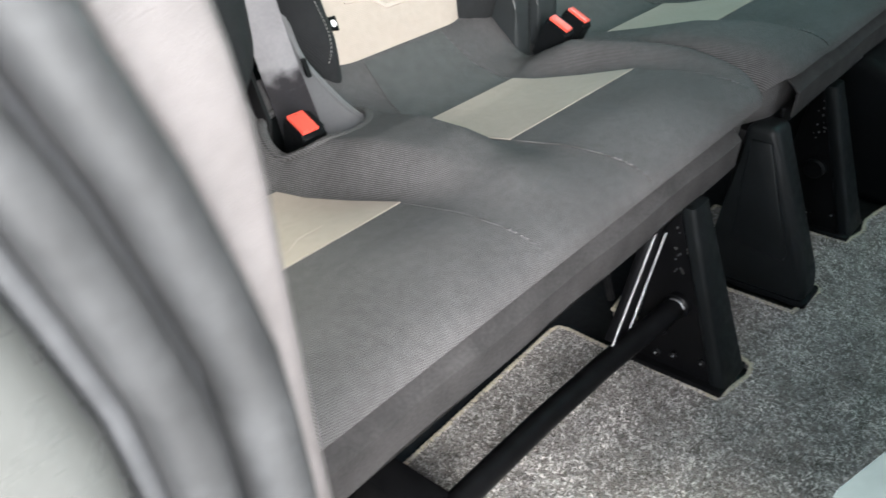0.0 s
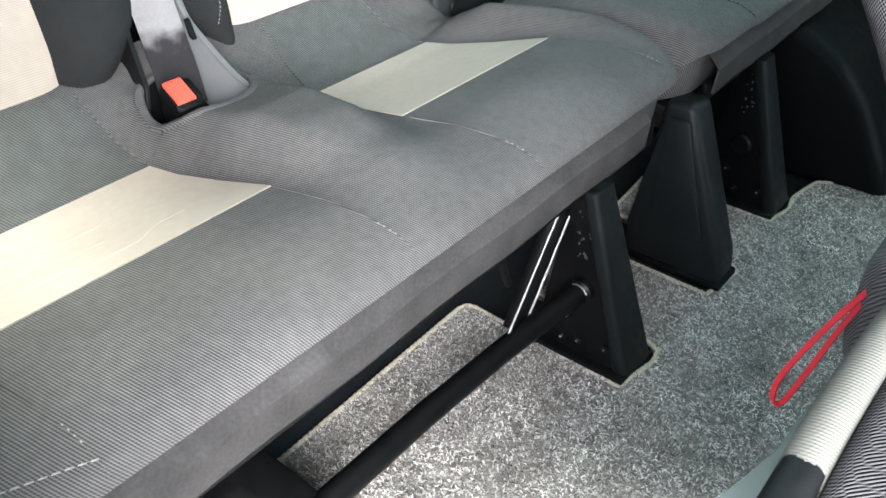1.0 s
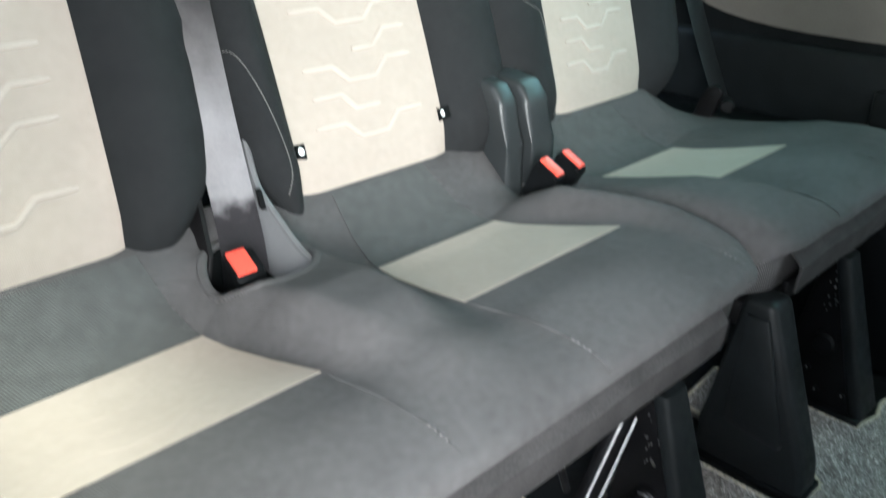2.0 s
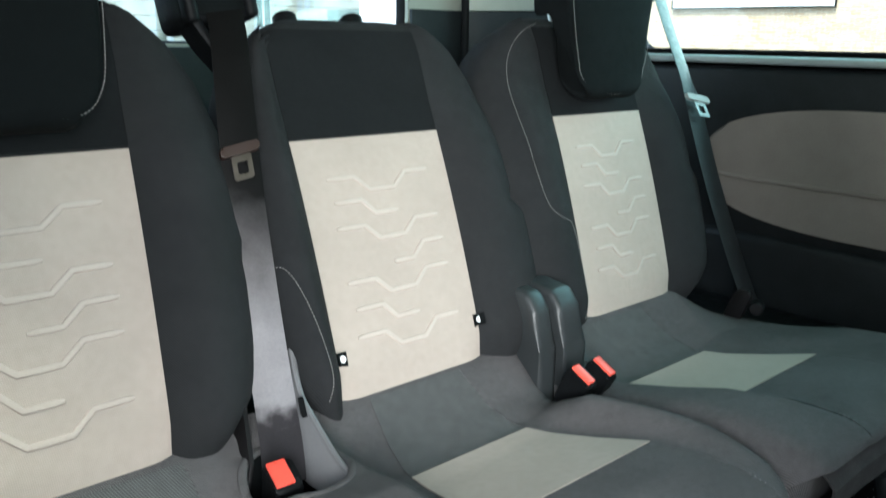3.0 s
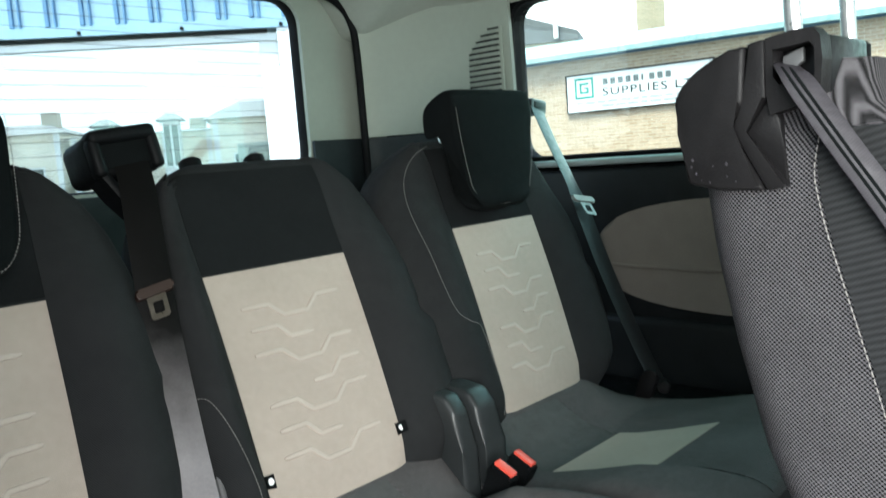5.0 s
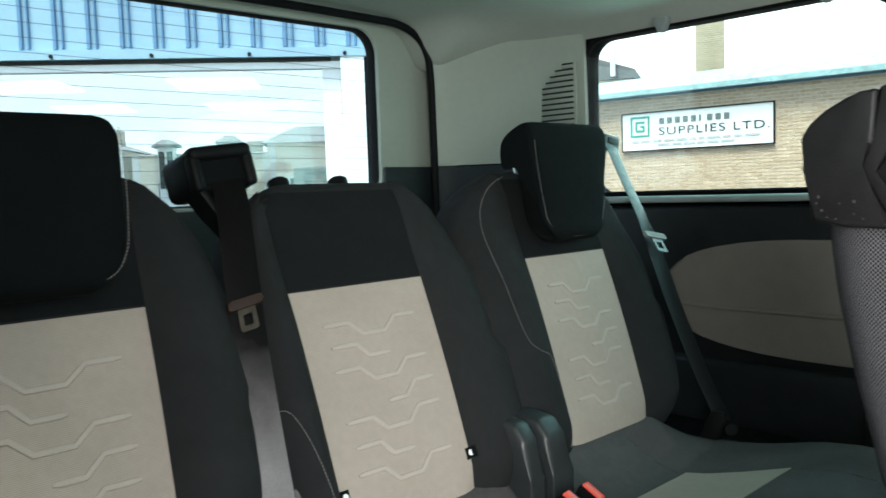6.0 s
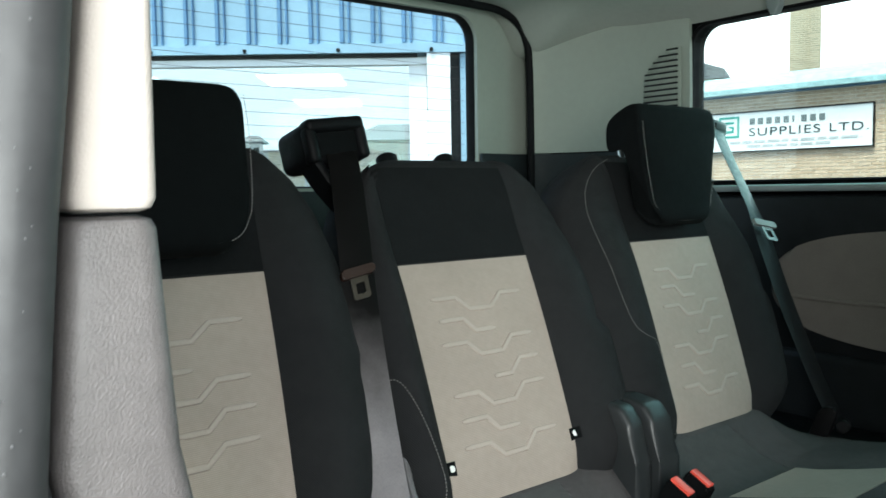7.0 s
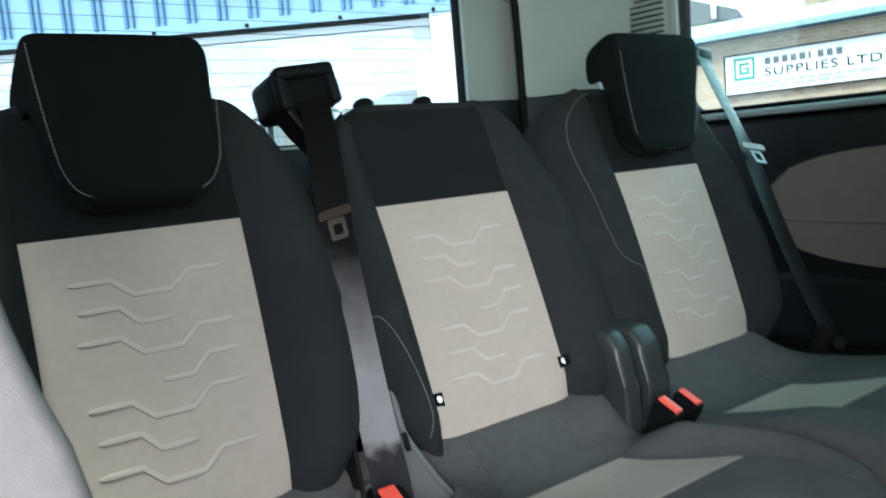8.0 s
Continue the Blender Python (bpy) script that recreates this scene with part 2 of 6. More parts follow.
def toned_mat(name, lo, hi, per_island):
    """Masonry whose pieces each have a tone of their own."""
    m = mat(name, lo, 0.9, var=0.14, scale=9.0, bump=0.5, bscale=70, dist=0.006)
    nt = m.node_tree
    src = nt.nodes.new("ShaderNodeNewGeometry").outputs["Random Per Island"] if per_island else nt.nodes.new("ShaderNodeObjectInfo").outputs["Random"]
    mix = nt.nodes.new("ShaderNodeMix")
    mix.data_type = "RGBA"
    mix.inputs["A"].default_value, mix.inputs["B"].default_value = (*lo, 1), (*hi, 1)
    nt.links.new(src, mix.inputs["Factor"])
    nt.links.new(mix.outputs["Result"], nt.nodes["Principled BSDF"].inputs["Base Color"].links[0].from_node.inputs["A"])
    return m


M_BRICK1 = toned_mat("buff_brick", (0.48, 0.345, 0.235), (0.60, 0.455, 0.335), False)
M_BRICKN = toned_mat("buff_brick_courses", (0.48, 0.345, 0.235), (0.60, 0.455, 0.335), True)
M_AQUA = mat("weathered_aqua_metal", (0.34, 0.51, 0.53), 0.55, var=0.12, scale=1.2, stain=0.25)
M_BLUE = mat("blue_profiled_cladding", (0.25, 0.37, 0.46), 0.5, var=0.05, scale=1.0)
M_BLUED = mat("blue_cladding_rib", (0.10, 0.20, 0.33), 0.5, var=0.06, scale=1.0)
M_WFRAME = mat("white_shopfront_frame", (0.78, 0.78, 0.77), 0.4, var=0.03)
M_ASPH = mat("asphalt", (0.05, 0.05, 0.05), 0.9, var=0.25, scale=2.0, bump=0.5, bscale=60, dist=0.01)
M_STONE = mat("honey_stone_wall", (0.80, 0.71, 0.56), 0.9, var=0.12, scale=1.5, bump=0.4, bscale=12, dist=0.02)
M_SLATE = mat("grey_slate_roof", (0.12, 0.125, 0.13), 0.7, var=0.15, scale=1.5)
M_SHOPW = mat("white_showroom_plaster", (0.50, 0.56, 0.56), 0.8, var=0.03, scale=1.0)
M_HEAT = mat("dark_heater_wire", (0.05, 0.05, 0.05), 0.6)
M_GLASSS = glass_mat("green_tinted_side_glass", (0.78, 0.84, 0.815), 0.04)
M_GLASSN = glass_mat("near_side_glass", (0.74, 0.75, 0.72), 0.04)
M_GLASSR = glass_mat("rear_window_glass", (0.88, 0.95, 0.95), 0.04)
M_GLASSB = glass_mat("mirror_coated_shop_glass", (0.88, 0.92, 0.90), 0.60)
M_PANEL = glow_mat("lit_ceiling_panel", (0.95, 1.0, 0.99), 5.0)


# ---- builders ----
def thing(name, label, category, base=(0, 0, 0), group="", kind=""):
    e = new(name)
    e.empty_display_size = 0.05
    e.matrix_world = Matrix.Translation(base)
    bpy.context.view_layer.update()
    return tagged(e, label, category, group, kind)


def part(name, bm, material, parent=None, label="", smooth=True, sharp=40):
    me = bpy.data.meshes.new(name)
    bmesh.ops.recalc_face_normals(bm, faces=bm.faces)
    for f in bm.faces:
        f.smooth = smooth
    for e in bm.edges:
        if len(e.link_faces) == 2 and e.calc_face_angle(0) > radians(sharp):
            e.smooth = False
    bm.to_mesh(me)
    bm.free()
    me.materials.append(material)
    ob = new(name, me)
    if parent is not None:
        root, m = parent, Matrix()
        while root is not None:
            m = root.matrix_basis @ m
            root = root.parent if root.parent is not None and root.parent.type == "EMPTY" else None
        ob.parent = parent
        if parent.type == "EMPTY":
            ob.matrix_parent_inverse = parent.matrix_basis.inverted()
    if label:
        ob["label"] = label
    return ob


def loft(rings, cap=True, loop=True, wrap=False):
    bm = bmesh.new()
    vs = [[bm.verts.new(p) for p in r] for r in rings]
    n = len(rings[0])
    k = len(rings)
    for i in range(k if wrap else k - 1):
        a, b = vs[i], vs[(i + 1) % k]
        for j in range(n if loop else n - 1):
            q = (j + 1) % n
            bm.faces.new((a[j], a[q], b[q], b[j]))
    if cap and not wrap and loop:
        bm.faces.new(vs[0])
        bm.faces.new(vs[-1][::-1])
    return bm


def tube(path, r, seg=10, flat=1.0, up=(0, 0, 1)):
    path = [Vector(p) for p in path]
    rings = []
    for i, p in enumerate(path):
        t = (path[min(i + 1, len(path) - 1)] - path[max(i - 1, 0)]).normalized()
        a = Vector(up).cross(t)
        a = a.normalized() if a.length > 1e-4 else Vector((1, 0, 0)).cross(t).normalized()
        b = t.cross(a)
        rr = r[i] if isinstance(r, (list, tuple)) else r
        rings.append([p + a * (rr * math.cos(2 * math.pi * j / seg)) + b * (rr * flat * math.sin(2 * math.pi * j / seg)) for j in range(seg)])
    return loft(rings)


def smooth_path(pts, n=8, closed=False):
    pts = [Vector(p) for p in pts]
    out = []
    k = len(pts)
    for i in range(k if closed else k - 1):
        p0 = pts[(i - 1) % k] if closed or i > 0 else pts[0]
        p1, p2 = pts[i], pts[(i + 1) % k]
        p3 = pts[(i + 2) % k] if closed or i + 2 < k else pts[-1]
        for j in range(n):
            t = j / n
            out.append(0.5 * ((2 * p1) + (p2 - p0) * t + (2 * p0 - 5 * p1 + 4 * p2 - p3) * t * t + (3 * p1 - p0 - 3 * p2 + p3) * t ** 3))
    if not closed:
        out.append(pts[-1])
    return out


def ribbon(path, sides, width, thick):
    """A strap along path; sides gives the direction across it at each point."""
    rings = []
    for i, p in enumerate(path):
        t = (Vector(path[min(i + 1, len(path) - 1)]) - Vector(path[max(i - 1, 0)])).normalized()
        a = Vector(sides[i] if isinstance(sides, list) else sides)
        a = (a - t * a.dot(t)).normalized()
        n = t.cross(a)
        w = width[i] if isinstance(width, (list, tuple)) else width
        prof = ((-.5, -.2), (-.46, -.5), (.46, -.5), (.5, -.2), (.5, .2), (.46, .5), (-.46, .5), (-.5, .2))
        rings.append([Vector(p) + a * (u * w) + n * (h * thick) for u, h in prof])
    return loft(rings)


def rbox(x0, x1, y0, y1, z0, z1, bevel=0.004, seg=2, m=None):
    bm = bmesh.new()
    bmesh.ops.create_cube(bm, size=1.0)
    for v in bm.verts:
        v.co = Vector(((x0 + x1) / 2 + v.co.x * (x1 - x0), (y0 + y1) / 2 + v.co.y * (y1 - y0), (z0 + z1) / 2 + v.co.z * (z1 - z0)))
    if bevel:
        bmesh.ops.bevel(bm, geom=bm.edges[:], offset=bevel, segments=seg, affect="EDGES", profile=0.5)
    if m is not None:
        bmesh.ops.transform(bm, matrix=m, verts=bm.verts)
    return bm


def cyl(a, b, r, seg=16, r2=None):
    a, b = Vector(a), Vector(b)
    t = (b - a).normalized()
    s = t.orthogonal().normalized()
    q = t.cross(s)
    ring = lambda c, rr: [c + s * (rr * math.cos(2 * math.pi * j / seg)) + q * (rr * math.sin(2 * math.pi * j / seg)) for j in range(seg)]
    r2 = r if r2 is None else r2
    e = min(0.2 * r, 0.25 * (b - a).length)
    return loft([ring(a, r - e), ring(a + t * e, r), ring(b - t * e, r2), ring(b, r2 - e)])


def prism(poly, place, depth, bevel=0.0, seg=2):
    """poly: 2D points; place(u, v, d): the world point at depth d."""
    bm = bmesh.new()
    a = [bm.verts.new(place(u, v, 0)) for u, v in poly]
    b = [bm.verts.new(place(u, v, depth)) for u, v in poly]
    n = len(poly)
    bm.faces.new(a[::-1])
    bm.faces.new(b)
    for i in range(n):
        bm.faces.new((a[i], a[(i + 1) % n], b[(i + 1) % n], b[i]))
    if bevel:
        bmesh.ops.bevel(bm, geom=bm.edges[:], offset=bevel, segments=seg, affect="EDGES", profile=0.5)
    return bm


def rrect(u0, u1, v0, v1, r, n=6):
    out = []
    for cu, cv, a0 in ((u1 - r, v1 - r, 0), (u0 + r, v1 - r, 90), (u0 + r, v0 + r, 180), (u1 - r, v0 + r, 270)):
        for i in range(n + 1):
            a = radians(a0 + 90 * i / n)
            out.append((cu + r * math.cos(a), cv + r * math.sin(a)))
    return out


def holed(outer, inners, place, depth):
    """A wall of some thickness with openings through it."""
    bm = bmesh.new()
    edges = []
    for lp in [outer, *inners]:
        vs = [bm.verts.new(place(u, v, 0)) for u, v in lp]
        edges += [bm.edges.new((vs[i], vs[(i + 1) % len(vs)])) for i in range(len(vs))]
    bmesh.ops.triangle_fill(bm, use_beauty=True, edges=edges)
    src = place(0, 0, 0)
    d = place(0, 0, depth) - src
    r = bmesh.ops.extrude_face_region(bm, geom=bm.faces[:])
    bmesh.ops.translate(bm, vec=d, verts=[g for g in r["geom"] if isinstance(g, bmesh.types.BMVert)])
    return bm


def lerp_table(tab, x):
    if x <= tab[0][0]:
        return tab[0][1]
    for (a, p), (b, q) in zip(tab, tab[1:]):
        if x <= b:
            s = (x - a) / (b - a)
            return p + (q - p) * s
    return tab[-1][1]


def ease(a, b, v):
    t = min(1.0, max(0.0, (v - a) / (b - a)))
    return t * t * (3 - 2 * t)


def dashes(points, normals, length=0.0032, gap=0.0014, wide=0.0008):
    """A run of stitches along a line on a surface."""
    bm = bmesh.new()
    run, on = 0.0, True
    acc = []
    for i in range(len(points) - 1):
        a, b = Vector(points[i]), Vector(points[i + 1])
        acc.append((a, b, Vector(normals[i])))
    pos = 0.0
    for a, b, n in acc:
        seg = (b - a).length
        t = (b - a).normalized()
        s = t.cross(n).normalized()
        while pos < seg:
            c = a + t * pos
            vs = []
            for k, h in ((0, 0.0), (length, 0.0)):
                for side in (-1, 1):
                    vs.append(bm.verts.new(c + t * k + s * (side * wide / 2) - n * 0.0004))
            top = [bm.verts.new(c + t * (length / 2) + s * (side * wide / 2) + n * 0.0006) for side in (-1, 1)]
            for f in ((vs[0], vs[1], top[1], top[0]), (top[0], top[1], vs[3], vs[2]), (vs[0], top[0], vs[2]), (vs[1], vs[3], top[1])):
                bm.faces.new(f)
            pos += length + gap
        pos -= seg
    return bm


# ---- the third row of seats ----
AX, AN = Vector((1, 0, 0)), Vector((0, -math.cos(radians(27)), math.sin(radians(27))))
PANEL = 0.34
HW = ((-0.03, 0.172), (-0.015, 0.188), (0.0, 0.200), (0.025, 0.211), (0.06, 0.220), (0.10, 0.228), (0.17, 0.232), (0.30, 0.229), (0.36, 0.223), (0.425, 0.208), (0.474, 0.184), (0.508, 0.152),
      (0.528, 0.118), (0.541, 0.080), (0.547, 0.03))


class Back:
    """The frame of a backrest: u across, v up along it, w out of its face."""

    def __init__(self, origin, wide=1.0, recline=27.0, lean=0.088, inner=1.0, outer=1.0, head=1.0, notch=0.0, slim=False, shift=0.0, toe=0.0):
        self.toe = toe
        self.head, self.notch, self.slim, self.shift = head, notch, slim, shift
        self.o, self.k, self.inner, self.outer = Vector(origin), wide, inner, outer
        r = radians(recline)
        self.av, self.an = Vector((lean, math.sin(r), math.cos(r))), Vector((0, -math.cos(r), math.sin(r)))

    def at(self, u, v, w):
        return self.o + AX * u + self.av * v + self.an * w

    def pw(self, v):
        return (0.12 + 0.007 * v / PANEL) * self.k

    def hw(self, v, u=1.0):
        h = lerp_table(HW, v) * self.k * (self.inner if u < 0 else self.outer)
        if u < 0:
            h -= self.toe * (1 - math.sqrt(1 - (1 - ease(-0.03, 0.07, v)) ** 2))
        if self.notch and u > 0:
            s = min(1.0, max(0.0, (0.215 - v) / 0.02))
            h += self.notch * (s * s * (3 - 2 * s) - 0.45 * math.exp(-((v - 0.22) / 0.012) ** 2))
        return h

    def face(self, u, v):
        a, p, h = abs(u), self.pw(v), self.hw(v, u)
        w = 0.006 * math.sin(math.pi * min(max(v, 0), 0.4) / 0.4)
        if v < 0.03:
            w -= 0.35 * (0.03 - v) ** 1.2
        if v > 0.45:
            w -= 2.2 * (v - 0.45) ** 2 + 0.045 * max(0.0, (v - 0.506) / 0.041) ** 2
        if a > p and h > p:
            s = (a - p) / (h - p)
            fade = 1 - min(max((v - 0.28) / 0.16, 0), 1)
            w += (0.006 + 0.026 * fade * fade * (3 - 2 * fade)) * math.sin(math.pi * min(1.0, s ** 0.85)) - 0.032 * s ** 5
        elif a > h * 0.75 and v > 0.36:
            w -= 0.03 * ((a / h - 0.75) / 0.25) ** 2 if h > 0 else 0
        return w

    def tuck(self, u, v):
        """How far the rounded foot of a bolster is drawn up and back."""
        a, p, h = abs(u), self.pw(v), self.hw(v, u)
        if v > 0.06 or a <= p - 0.03 or h <= p:
            return 0.0, 0.0
        if a <= p:
            return 0.022 * ((a - p + 0.03) / 0.03) ** 2 * (0.06 - v) / 0.09, 0.0
        s, q = (a - p) / (h - p), (0.06 - v) / 0.09
        return (0.045 * max(0.0, s - 0.4) ** 2 / 0.36 + 0.022 * max(0.0, 0.4 - s) ** 2 / 0.16) * q, 0.045 * min(1.0, (a - p) / 0.03) * q ** 3

    def on(self, u, v, lift=0.0):
        up, back = self.tuck(u, v)
        return self.at(u, v + up, self.face(u, v) + lift - back)


def backrest_mesh(b):
    rings = []
    vs = [-0.03, -0.022, -0.012, 0.0, 0.012] + [0.03 + 0.0125 * i for i in range(34)] + [0.456, 0.470, 0.483, 0.495, 0.506, 0.516, 0.525, 0.532, 0.538, 0.543, 0.547]
    for v in vs:
        h, hl = b.hw(v), b.hw(v, -1)
        ring = []
        p = min(b.pw(v), 0.8 * h, 0.8 * hl)
        us = [-hl + (hl - p) * i / 14 for i in range(14)] + [-p + 2 * p * i / 24 for i in range(25)] + [p + (h - p) * i / 14 for i in range(1, 15)]
        for u in us:
            ring.append(b.on(u, v))
        wl = b.face(h, v)
        deep = -0.105
        if v > 0.47:
            deep = -0.105 + 0.035 * ((v - 0.47) / 0.077) ** 2
        if v < 0.09:
            deep = -0.105 + 0.25 * (0.09 - v)
        for s in (0.15, 0.4, 0.7, 0.9):
            up, back = b.tuck(h, v)
            ring.append(b.at(h * (1 + 0.02 * math.sin(math.pi * s)), v + up, wl - back + (deep - wl + back) * s))
        for s in (0.97, 0.8, 0.4, 0.0, -0.4, -0.8, -0.97):
            ring.append(b.at((h if s > 0 else hl) * s, v + b.tuck(h, v)[0] * abs(s), deep))
        for s in (0.9, 0.7, 0.4, 0.15):
            up, back = b.tuck(-hl, v)
            ring.append(b.at(-hl * (1 + 0.02 * math.sin(math.pi * s)), v + up, wl - back + (deep - wl + back) * s))
        rings.append(ring)
    return loft(rings)


def sheet(fn, us, vs, thick_fn):
    """A thin closed sheet over a grid; fn gives the front, thick_fn the back."""
    f = [[fn(u, v) for u in us(v)] for v in vs]
    g = [[thick_fn(u, v) for u in us(v)] for v in vs]
    bm = bmesh.new()
    A = [[bm.verts.new(p) for p in r] for r in f]
    B = [[bm.verts.new(p) for p in r] for r in g]
    m, n = len(A), len(A[0])
    for i in range(m - 1):
        for j in range(n - 1):
            bm.faces.new((A[i][j], A[i][j + 1], A[i + 1][j + 1], A[i + 1][j]))
            bm.faces.new((B[i][j], B[i + 1][j], B[i + 1][j + 1], B[i][j + 1]))
    for i in range(m - 1):
        bm.faces.new((A[i][0], A[i + 1][0], B[i + 1][0], B[i][0]))
        bm.faces.new((A[i][-1], B[i][-1], B[i + 1][-1], A[i + 1][-1]))
    for j in range(n - 1):
        bm.faces.new((A[0][j], B[0][j], B[0][j + 1], A[0][j + 1]))
        bm.faces.new((A[-1][j], A[-1][j + 1], B[-1][j + 1], B[-1][j]))
    return bm


FULL = ((-0.085, 0), (-0.04, 0), (-0.018, -0.02), (0.024, -0.02), (0.047, 0), (0.088, 0))
LEFT = ((-0.08, 0), (-0.036, 0), (-0.017, -0.02), (0.021, -0.02))
RIGHT = ((-0.004, -0.02), (0.030, -0.02), (0.052, 0), (0.089, 0))
LINES = ((0.283, FULL), (0.250, LEFT), (0.215, FULL), (0.180, RIGHT), (0.143, FULL), (0.108, LEFT), (0.073, FULL))


def welded_line(b, v0, shape, k):
    """A raised line that follows the face."""
    pts = []
    for (u0, a), (u1, c) in zip(shape, shape[1:]):
        for i in range(5):
            pts.append((k * (u0 + (u1 - u0) * i / 5), v0 + a + (c - a) * i / 5))
    pts.append((k * shape[-1][0], v0 + shape[-1][1]))
    rings = []
    wide = 0.0032
    for i, (u, v) in enumerate(pts):
        du, dv = (pts[min(i + 1, len(pts) - 1)][j] - pts[max(i - 1, 0)][j] for j in (0, 1))
        l = math.hypot(du, dv)
        nu, nv = -dv / l, du / l
        w = wide if 0 < i < len(pts) - 1 else wide * 0.5
        rings.append([b.on(u + nu * s * w, v + nv * s * w, h) for s, h in ((-1.2, 0.0008), (-0.85, 0.0033), (0, 0.0039), (0.85, 0.0033), (1.2, 0.0008))])
    return loft(rings)


def headrest_mesh(b, du=0.0):
    prof = [(0.083, 0.36), (0.088, 0.40), (0.088, 0.47), (0.082, 0.54), (0.070, 0.578), (0.045, 0.595), (0.0, 0.597), (-0.045, 0.588), (-0.062, 0.57), (-0.066, 0.54), (-0.058, 0.52),
            (-0.03, 0.512), (0.005, 0.51), (0.020, 0.49), (0.024, 0.44), (0.030, 0.39), (0.040, 0.362), (0.060, 0.352)]
    if b.slim:
        prof = [(0.057, 0.362), (0.062, 0.40), (0.062, 0.47), (0.058, 0.55), (0.050, 0.594), (0.030, 0.611), (0.0, 0.613), (-0.020, 0.609), (-0.031, 0.596), (-0.033, 0.568), (-0.029, 0.547),
                (-0.012, 0.540), (0.004, 0.536), (0.012, 0.510), (0.014, 0.45), (0.018, 0.39), (0.026, 0.366), (0.040, 0.355)]
    if not b.slim:
        prof = [(w, 0.346 + (v - 0.352) * 0.945) for w, v in prof]
    prof = [(p.x, p.y) for p in smooth_path([(w, v, 0) for w, v in prof], 3, True)]
    cw, cv = (0.022 if b.slim else 0.045), 0.48
    rings = []
    ends = ((-1.0, 0.55), (-0.985, 0.78), (-0.95, 0.9), (-0.89, 0.965), (-0.8, 1.0))
    stations = list(ends) + [(s, 1.0) for s in (-0.5, -0.2, 0.2, 0.5)] + [(-s, k) for s, k in ends[::-1]]
    for s, k in stations:
        ring = []
        for w, v in prof:
            half = b.head * lerp_table(((0.355, 0.058), (0.365, 0.074), (0.39, 0.086), (0.45, 0.095), (0.55, 0.109), (0.62, 0.110)) if b.slim else ((0.345, 0.056), (0.352, 0.069), (0.364, 0.079), (0.38, 0.085), (0.41, 0.091), (0.48, 0.098), (0.55, 0.103), (0.6, 0.098)), v)
            belly = 1 - 0.12 * s * s * max(0, (w - (0.024 if b.slim else 0.05)) / 0.04)
            if k < 1:
                n = Vector((w - cw, v - cv))
                q = max(0.0, n.length - (1 - k) * (0.028 if b.slim else 0.045))
                n = n.normalized() * q
                w2, v2 = cw + n.x, cv + n.y
            else:
                w2, v2 = w, v
            w2 *= belly if w2 > (0.024 if b.slim else 0.05) else 1
            if b.slim:  # far headrest tilted forwards, shaped to fit the camera's view
                w2, v2 = w2 + 0.26 * max(0.0, v2 - 0.40), v2 - 0.16 * max(0.0, v2 - 0.40)
            ring.append(b.at(du + s * half, v2, w2))
        rings.append(ring)
    return loft(rings)


def arc_line(b, pts, lift=0.001, n=10):
    q = smooth_path([(u, v, 0) for u, v in pts], n)
    return [b.on(p.x, p.y, lift) for p in q], [AN for p in q]


